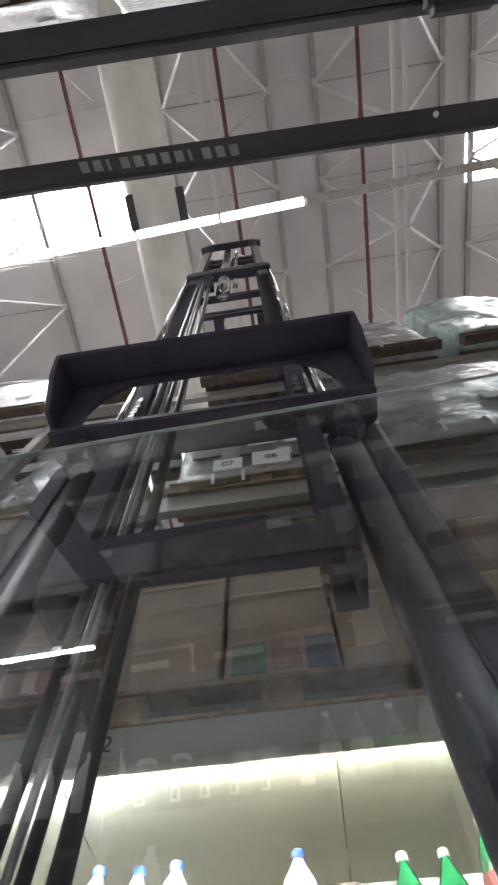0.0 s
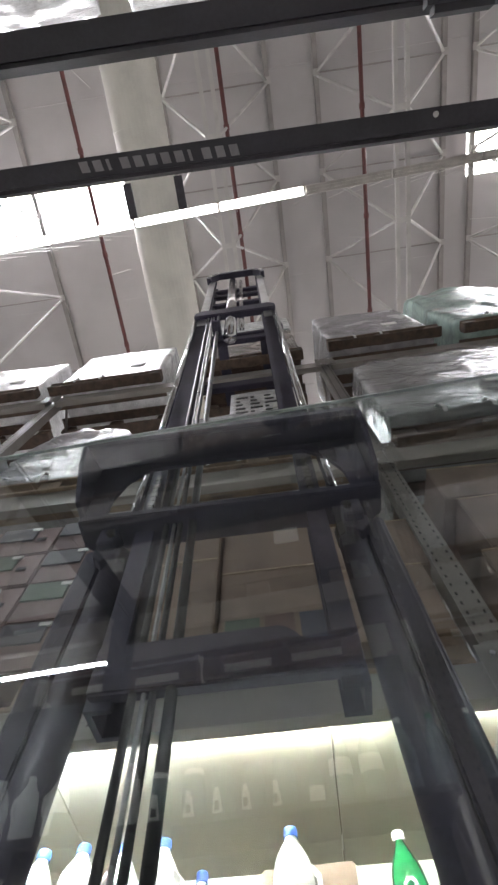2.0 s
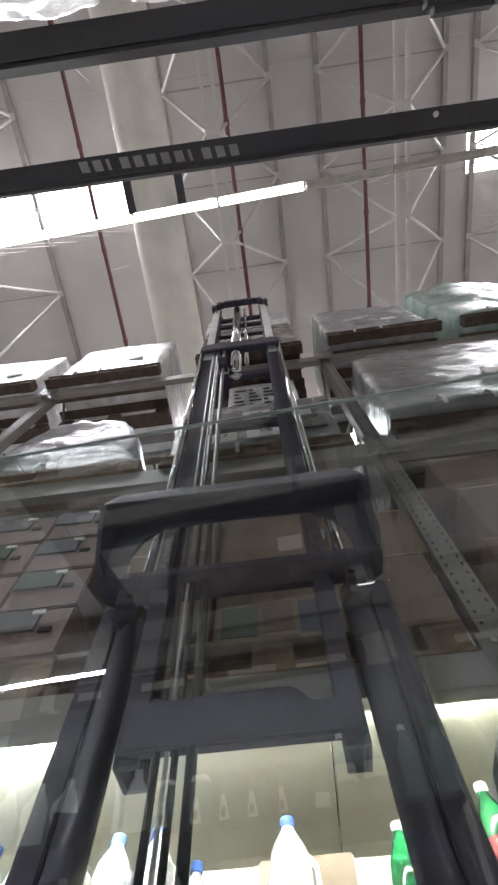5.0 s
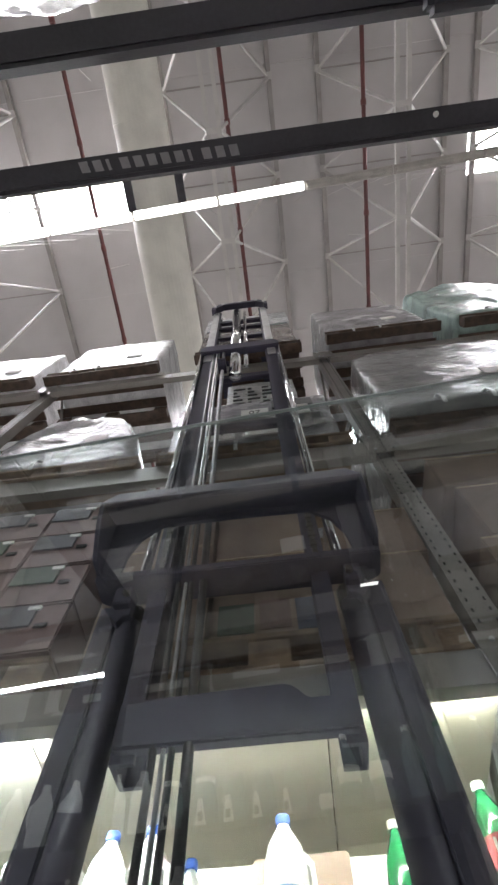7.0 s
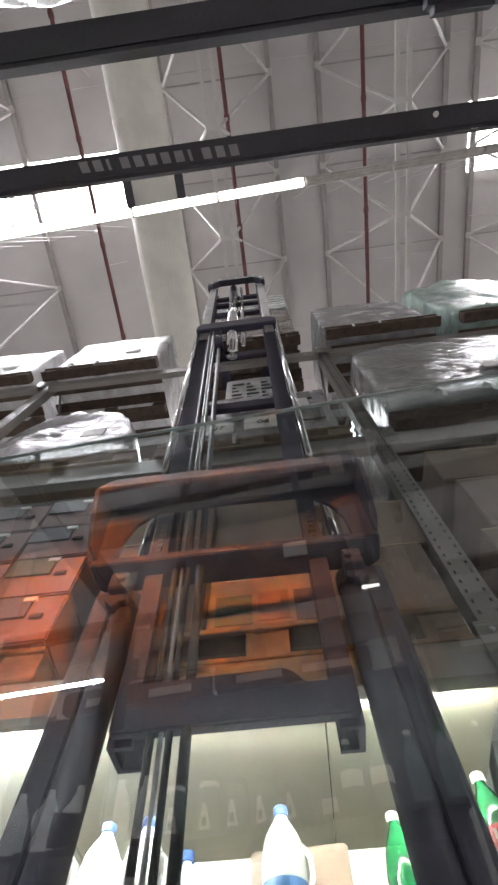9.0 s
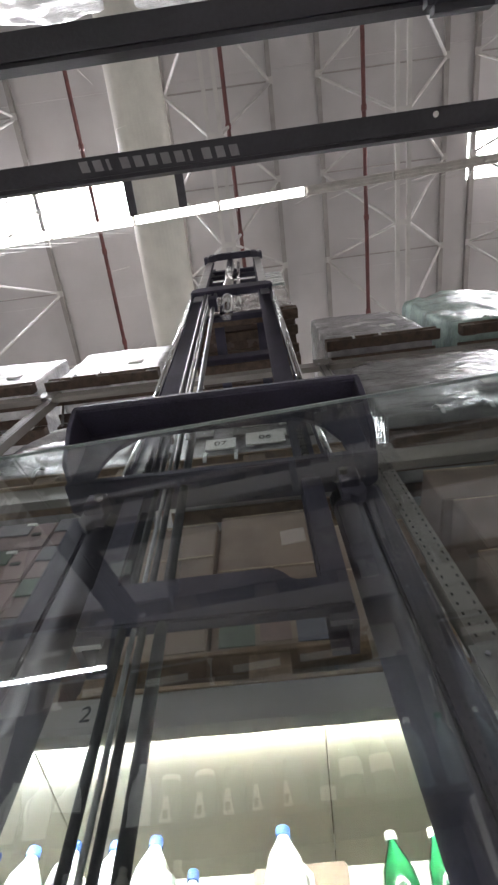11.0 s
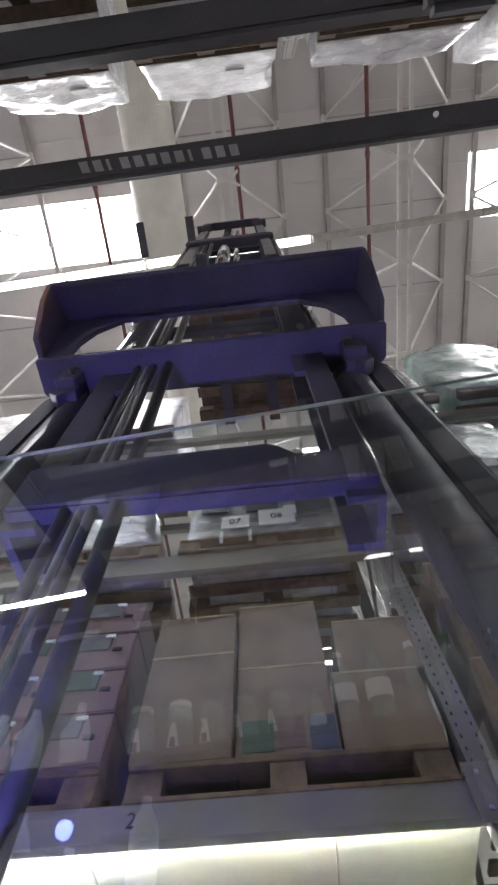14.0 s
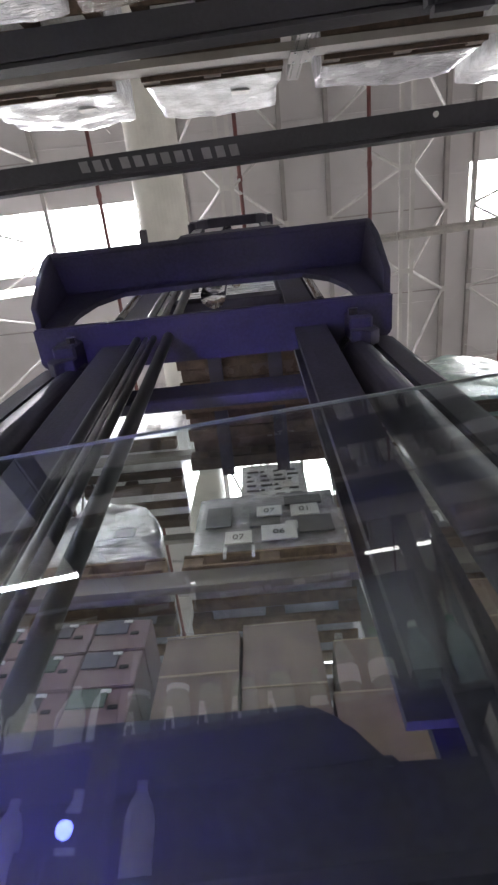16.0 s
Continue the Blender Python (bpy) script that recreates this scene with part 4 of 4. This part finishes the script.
def lift_mast():
    """Outer mast; origin at the lower strip of its head, z along the mast."""
    m = tagged(empty("lift_mast"), "black telescopic lift mast of a reach truck", "forklift mast")
    # head: a lower plate, a leaning portal plate with an arched opening, an overhanging beam and two cheeks
    bm = B()
    prism(bm, [(-0.482, 0.0), (0.482, 0.0), (0.482, 0.1), (0.45, 0.125), (-0.45, 0.125), (-0.482, 0.1)], "z", -0.032, 0.0)
    bmesh.ops.bevel(bm, geom=bm.edges[:], offset=0.004, segments=2, affect="EDGES")
    part("lower_plate", bm, MAST, m)
    outer_line = [(-0.478, 0.0), (-0.478, 0.12), (-0.474, 0.22), (-0.3, 0.225), (0.0, 0.225), (0.3, 0.225), (0.474, 0.22), (0.478, 0.12), (0.478, 0.0)]
    inner_line = [(-0.40, 0.0), (-0.385, 0.07), (-0.345, 0.135), (-0.27, 0.185), (0.0, 0.19), (0.27, 0.185), (0.345, 0.135), (0.385, 0.07), (0.40, 0.0)]
    bm = B()
    rings = [[bm.verts.new((x, -0.3 * z + 0.004 + back, z)) for x, z in line] for line in (outer_line, inner_line) for back in (0.0, 0.014)]
    o0, o1, i0, i1 = rings
    for k in range(len(outer_line) - 1):
        bm.faces.new((o0[k], o0[k + 1], i0[k + 1], i0[k]))
        bm.faces.new((o1[k], i1[k], i1[k + 1], o1[k + 1]))
        bm.faces.new((o0[k], o1[k], o1[k + 1], o0[k + 1]))
        bm.faces.new((i0[k], i0[k + 1], i1[k + 1], i1[k]))
    for k in (0, -1):
        bm.faces.new((o0[k], i0[k], i1[k], o1[k]))
    bmesh.ops.recalc_face_normals(bm, faces=bm.faces)
    part("portal_plate", bm, MAST, m)
    bm = B()
    prism(bm, [(-0.182, 0.168), (-0.148, 0.29), (-0.138, 0.298), (-0.05, 0.298), (-0.05, 0.22), (-0.064, 0.206), (-0.168, 0.16)], "x", -0.468, 0.468)
    for v in bm.verts:
        if v.co.z > 0.25:
            v.co.x *= 0.93
    bmesh.ops.bevel(bm, geom=[e for e in bm.edges if e.calc_length() > 0.5], offset=0.004, segments=2, affect="EDGES")
    part("head_beam", bm, MAST, m)
    for s in (-1, 1):
        bm = B()
        prism(bm, [(-0.168, 0.215), (-0.178, 0.165), (-0.145, 0.1), (-0.07, 0.015), (-0.055, 0.0), (0.02, 0.0), (-0.045, 0.215)], "x", -0.009, 0.009)
        bmesh.ops.bevel(bm, geom=bm.edges[:], offset=0.003, segments=1, affect="EDGES")
        part("cheek", bm, MAST, m, "", pose(s * 0.476, 0, 0, 0, -s * 4.5, 0))
        part("lug", rod(B(), (s * 0.30, -0.09, 0.262), (s * 0.30, -0.09, 0.312), 0.011, 10), STEEL, m, "small zinc bolt on the beam")
    for s in (-1, 1):
        c = empty("column", pose(s * 0.4475, 0.155, 0))
        c.parent = m
        bm = B()
        # C-channel with a rounded rear edge
        prism(bm, [(-0.036 * s, -0.05), (0.025 * s, -0.05), (0.0375 * s, -0.037), (0.0375 * s, 0.05), (-0.05 * s, 0.05), (-0.05 * s, 0.03), (0.015 * s, 0.03), (0.015 * s, -0.02), (-0.036 * s, -0.02)], "z", -2.73, -0.05)
        bmesh.ops.bevel(bm, geom=[e for e in bm.edges if e.calc_length() > 1], offset=0.006, segments=3, affect="EDGES")
        part("channel", bm, MAST, c)
        # notched end block that ties the column to the head
        bm = B()
        prism(bm, [(-0.095 * s, -0.033), (-0.048 * s, -0.033), (-0.048 * s, -0.08), (-0.024 * s, -0.085), (-0.024 * s, -0.13), (-0.055 * s, -0.165), (-0.072 * s, -0.14), (-0.095 * s, -0.135)], "y", -0.09, -0.052)
        bmesh.ops.bevel(bm, geom=bm.edges[:], offset=0.003, segments=1, affect="EDGES")
        part("end_block", bm, MAST, c)
        part("tie_bar", box(B(), -0.065 * s - 0.03, -0.065 * s + 0.03, -0.12, -0.06, -0.11, -0.033, 0.006), MAST, c)
        part("bolt", rod(B(), (-0.08 * s, -0.135, -0.075), (-0.08 * s, -0.1, -0.075), 0.013, 6), GREASE, c, "greasy bolt head")
        cy = empty("lift_cylinder", pose(s * 0.372, 0.135, 0))
        cy.parent = m
        part("barrel", rod(B(), (0, 0, -2.70), (0, 0, -0.12), 0.044, 24), MAST, cy, smooth=True)
        part("lift_rod", rod(B(), (0, 0, -0.08), (-0.036 * s, -0.075, 0.72), 0.0195, 16), CHROME, cy, "polished chrome lift rod", smooth=True)
        part("gland", rod(B(), (0, 0, -0.12), (0, 0, -0.06), 0.047, 20), GREASE, cy, "dark gland nut")
        part("hose_fitting", rod(B(), (-0.075 * s, -0.03, -0.17), (-0.075 * s, -0.03, -0.034), 0.013, 10), GREASE, cy, "dark hose fitting")
    inner = empty("inner_mast")
    inner.parent = m
    for s in (-1, 1):
        bm = B()
        prism(bm, [(s * 0.305, 0.06), (s * 0.305, 0.17), (s * 0.245, 0.17), (s * 0.245, 0.155), (s * 0.29, 0.155), (s * 0.29, 0.075), (s * 0.245, 0.075), (s * 0.245, 0.06)], "z", -0.59, 2.9)
        part("rail", bm, MAST, inner)
        part("lift_rod", rod(B(), (s * 0.335, 0.085, 0.66), (s * 0.325, 0.06, 2.86), 0.02, 16), CHROME, inner, "polished chrome lift rod", smooth=True)
    bm = B()
    prism(bm, [(-0.34, 2.80), (-0.31, 2.78), (0.31, 2.78), (0.34, 2.80), (0.34, 2.90), (0.29, 2.96), (-0.29, 2.96), (-0.34, 2.90)], "y", 0.02, 0.08)
    bmesh.ops.bevel(bm, geom=bm.edges[:], offset=0.008, segments=2, affect="EDGES")
    part("top_crosspiece", bm, MAST, inner)
    bm = B()
    prism(bm, [(-0.30, -0.57), (-0.30, -0.445), (0.13, -0.435), (0.155, -0.45), (0.18, -0.48), (0.30, -0.48), (0.30, -0.57)], "y", 0.035, 0.075)
    bmesh.ops.bevel(bm, geom=bm.edges[:], offset=0.006, segments=2, affect="EDGES")
    part("lower_crosspiece", bm, MAST, inner)
    upper = empty("upper_mast")
    upper.parent = m
    for s in (-1, 1):
        bm = B()
        prism(bm, [(s * 0.3, 0.06), (s * 0.3, 0.15), (s * 0.22, 0.15), (s * 0.22, 0.135), (s * 0.285, 0.135), (s * 0.285, 0.075), (s * 0.22, 0.075), (s * 0.22, 0.06)], "z", 0.6, 4.6)
        part("rail", bm, MAST, upper)
        part("flat_bar", box(B(), s * 0.27 - 0.035, s * 0.27 + 0.035, 0.05, 0.057, 2.6, 4.57, 0.002), STEEL, upper, "bright worn steel flat")
    bm = B()
    prism(bm, [(-0.33, 4.53), (-0.33, 4.65), (-0.24, 4.83), (0.24, 4.83), (0.33, 4.65), (0.33, 4.53), (0.29, 4.53), (0.28, 4.62), (0.2, 4.75), (-0.2, 4.75), (-0.28, 4.62), (-0.29, 4.53)], "y", 0.0, 0.07)
    part("top_arch", bm, MAST, upper)
    for k in range(5):
        x, z = (-0.29, -0.2, 0.0, 0.2, 0.29)[k], (4.65, 4.77, 4.79, 4.77, 4.65)[k]
        part("bolt", rod(B(), (x, -0.012, z), (x, 0.0, z), 0.018, 8), STEEL, upper)
    bm = B()
    prism(bm, [(-0.33, 1.44), (0.33, 1.44), (0.33, 1.5), (0.3, 1.53), (-0.3, 1.53), (-0.33, 1.5)], "y", 0.155, 0.19)
    bmesh.ops.bevel(bm, geom=bm.edges[:], offset=0.005, segments=1, affect="EDGES")
    part("lower_crosspiece", bm, MAST, upper)
    part("centre_cylinder", rod(B(), (-0.04, 0.1, 2.3), (-0.04, 0.1, 4.65), 0.05, 18), CHROME, upper, "bright free-lift cylinder", smooth=True)
    part("cylinder_rod", rod(B(), (0.05, 0.1, 2.5), (0.05, 0.1, 4.65), 0.02, 14), CHROME, upper, smooth=True)
    for z in (2.3, 3.2, 3.6, 4.0, 4.3):
        part("cross_tie", box(B(), -0.24, 0.24, 0.12, 0.16, z, z + 0.09, 0.006), MAST, upper)
    for z in (2.35,):
        part("pulley", rod(B(), (-0.16, 0.03, z), (-0.1, 0.03, z), 0.06, 16), MAST, upper)
    # hoses and chains
    for k, (x, r, mt, nm) in enumerate(((-0.19, 0.010, RUBBER, "hose"), (-0.165, 0.006, STEEL, "hose"), (-0.145, 0.009, RUBBER, "hose"), (-0.105, 0.014, RUBBER, "hose"))):
        part(nm, rod(B(), (x, 0.05, -1.9), (x - 0.03, 0.05, 2.84), r, 8), mt, inner, smooth=True)
    for s in (-1, 1):
        bm = B()
        for k in range(20):
            z = 0.002 + 0.03 * k
            wd = 0.012 if k % 2 else 0.008
            box(bm, s * 0.275 - wd, s * 0.275 + wd, 0.04, 0.052, z, z + 0.026)
        o = part("lift_chain", bm, GREASE, m, "greasy leaf chain")
        o["kind"] = "stuff"
    return m, inner, upper


def carried_pallet():
    """The load that the mast fetches, with its pallet; origin at the pallet's base."""
    p = pallet(-0.1, 1.72, LEVELS[2][1], 1.1, 1.1, DARKWOOD, "dark wooden pallet of wrapped brown goods being lifted")
    for name, z0, z1, m, lb in (("packed_block", 0.15, 1.3, FILM_BROWN, "brown goods under film"), ("packed_top", 1.3, 2.2, FILM_TEAL, "pale teal goods under film")):
        bm = B()
        box(bm, -0.53, 0.53, -0.53, 0.53, z0, z1, 0.02, 2)
        bmesh.ops.subdivide_edges(bm, edges=[e for e in bm.edges if e.calc_length() > 0.3], cuts=9, use_grid_fill=True)
        for v in bm.verts:
            v.co += noise.noise_vector(v.co * 5) * 0.012
        part(name, bm, m, p, lb)
    for k in range(6):
        part("film_band", box(B(), -0.54, 0.54, -0.545, -0.50, 1.36 + 0.14 * k, 1.42 + 0.14 * k, 0.004), FILM_WHITE, p, "white film band")
    return p


def fork_carriage():
    f = tagged(empty("fork_carriage"), "black fork carriage with two forks on the mast", "fork carriage")
    for s in (-1, 1):
        bm = B()
        prism(bm, [(0.0, 0.35), (0.0, 0.0), (1.05, 0.0), (1.05, 0.012), (0.04, 0.045), (0.04, 0.35)], "x", s * 0.22 - 0.05, s * 0.22 + 0.05)
        part("fork", bm, MAST, f)
    for z in (0.05, 0.3):
        part("carriage_bar", box(B(), -0.42, 0.42, -0.04, 0.0, z, z + 0.08, 0.006), MAST, f)
    part("side_shift_block", box(B(), 0.34, 0.44, -0.06, 0.0, 0.4, 0.5, 0.01), MAST, f)
    return f


hall()
roof_things()
racks()
display_bay()
beam_number(-0.60, FRONT - 0.026, 2.435, "2")
rack_loads()
opposite_rack()
truck, hood = reach_truck()
mast, inner_mast, upper_mast = lift_mast()
lifted = carried_pallet()
forks = fork_carriage()

# rows: seconds, y of the mast head, lean of the outer and of the inner mast in degrees, drop of the inner mast
MAST_ROWS = [
    (0, 0.347, 1.5, 5.12, 0.07), (0.5, 0.468, 1.4, 5.04, 0.065), (1, 0.583, 1.2, 4.97, 0.06), (1.5, 0.699, 1.0, 4.88, 0.055), (2, 0.792, 0.9, 4.65, 0.05),
    (2.5, 0.872, 0.8, 4.51, 0.045), (3, 0.942, 0.6, 4.38, 0.04), (3.5, 1.011, 0.5, 4.23, 0.035), (4, 1.059, 0.5, 3.77, 0.03), (6.5, 1.108, 0.5, 3.16, 0.02),
    (7, 1.11, 0.5, 2.98, 0.02), (7.5, 1.11, 0.5, 3.08, 0.02), (8, 1.103, 0.5, 3.96, 0.02), (8.5, 1.097, 0.6, 5.15, 0.015), (9, 1.093, 0.6, 5.53, 0.01),
    (11.5, 0.547, 2.2, 5.77, -0.02), (12, 0.414, 2.8, 5.92, -0.035), (12.5, 0.228, 3.2, 5.88, -0.045), (13, 0.02, 3.2, 6.21, -0.05), (13.5, -0.15, 3.0, 6.7, 0.03),
    (14, -0.29, 3.0, 7.16, 0.12), (14.5, -0.389, 3.0, 7.66, 0.265), (15, -0.44, 3.0, 7.73, 0.395), (15.5, -0.471, 3.0, 7.82, 0.52), (16, -0.497, 3.2, 7.83, 0.66),
]
MAST_X = -0.112
# the beacon's added hood, turned to imitate strobe flashes: from, to, turn (180: open to the front, 90 and -90: to one
# side)
FLASHES = [(0.2, 0.3, 180), (0.8, 1.1, 180), (1.6, 1.8, 180), (2.4, 2.53, 110), (3.0, 3.3, 180), (3.8, 4.0, 180), (4.55, 4.7, 180), (5.3, 5.4, 180), (6.0, 6.1, 180), (6.7, 6.8, 180), (7.4, 7.6, 180), (8.15, 8.3, 180),
           (8.95, 9.05, -110), (9.7, 9.8, 180), (10.4, 10.5, 180), (11.2, 11.3, 180), (11.85, 11.9, 180), (12.6, 12.7, -110), (13.3, 13.53, 180), (14.0, 14.03, -55), (14.2, 14.3, 180), (14.85, 15.03, 110), (15.5, 15.7, 180)]


def eye_at(t):
    for (a, ea, *_), (b, eb, *_) in zip(PATH, PATH[1:]):
        if a <= t <= b:
            k = (t - a) / (b - a)
            return Vector(ea).lerp(Vector(eb), k)
    return Vector(PATH[-1][1])


def motions():
    rest = look(*[(e, tg, r) for s, e, tg, r in PATH if s == 7][0])
    home = Matrix.Translation([e for s, e, tg, r in PATH if s == 7][0])
    walk(truck, [(s, look(e, tg, r) @ rest.inverted() @ home) for s, e, tg, r in PATH])
    walk(mast, [(s, pose(MAST_X, y, eye_at(s).z + 1.35, lean)) for s, y, lean, tilt, drop in MAST_ROWS])
    walk(inner_mast, [(s, pose(0, 0, 0, tilt - lean) @ pose(0, 0, -drop)) for s, y, lean, tilt, drop in MAST_ROWS])
    walk(upper_mast, [(s, pose(0, 0, 0, tilt - lean) @ pose(0, 0, -drop - min(1.0, max(0.0, (s - 13.2) * 0.8)))) for s, y, lean, tilt, drop in MAST_ROWS])
    beacon_turn = [(0, 0)]
    for a, b, angle in FLASHES:
        n = 3
        for k in range(n + 1):
            beacon_turn.append((a - 0.1 + 0.1 * k / n, angle * k / n))
        for k in range(n + 1):
            beacon_turn.append((b + 0.1 * k / n, angle * (n - k) / n))
    beacon_turn.append((16, beacon_turn[-1][1] if beacon_turn[-1][0] > 15.99 else 0))
    rows, last = [], -1
    for s, a in beacon_turn:
        if frame(s) > last and s <= 16.0:
            rows.append((s, pose(0.0, BY, BZ, 0, 0, a)))
            last = frame(s)
    walk(hood, rows)
    for sh, at in SHUTTERS:
        walk(sh, [(0, at), (12.6, at), (13.0, at @ pose(0.018, 0, 0)), (13.6, at @ pose(0.045, 0, 0)), (14.4, at @ pose(0.078, 0, 0)), (16, at @ pose(0.082, 0, 0))])
    base = LEVELS[2][1]
    load = [(0, 1.72, base), (7.6, 1.72, base), (8.5, 1.72, base + 0.06), (9, 1.70, base + 0.08), (11.5, 1.19, base + 0.12), (12, 1.06, base + 0.12), (12.5, 0.89, base + 0.12), (13, 0.72, base + 0.02), (13.5, 0.56, base - 0.2), (14, 0.46, base - 0.5), (14.5, 0.40, base - 0.85), (15, 0.40, base - 1.24), (15.5, 0.40, base - 1.4), (16, 0.40, base - 1.5)]
    walk(lifted, [(s, pose(-0.06, y, z, min(6.0, max(0.0, (s - 7.6) * 3.2)))) for s, y, z in load])
    fork = [(0, 0.62, base + 0.06), (1.5, 0.94, base + 0.06), (3.5, 1.2, base + 0.06), (6.5, 1.27, base + 0.05)] + [(s, y - 0.45 if s > 7 else 1.27, z + 0.04) for s, y, z in load[1:]]
    walk(forks, [(s, pose(-0.1, y, z)) for s, y, z in fork])


motions()
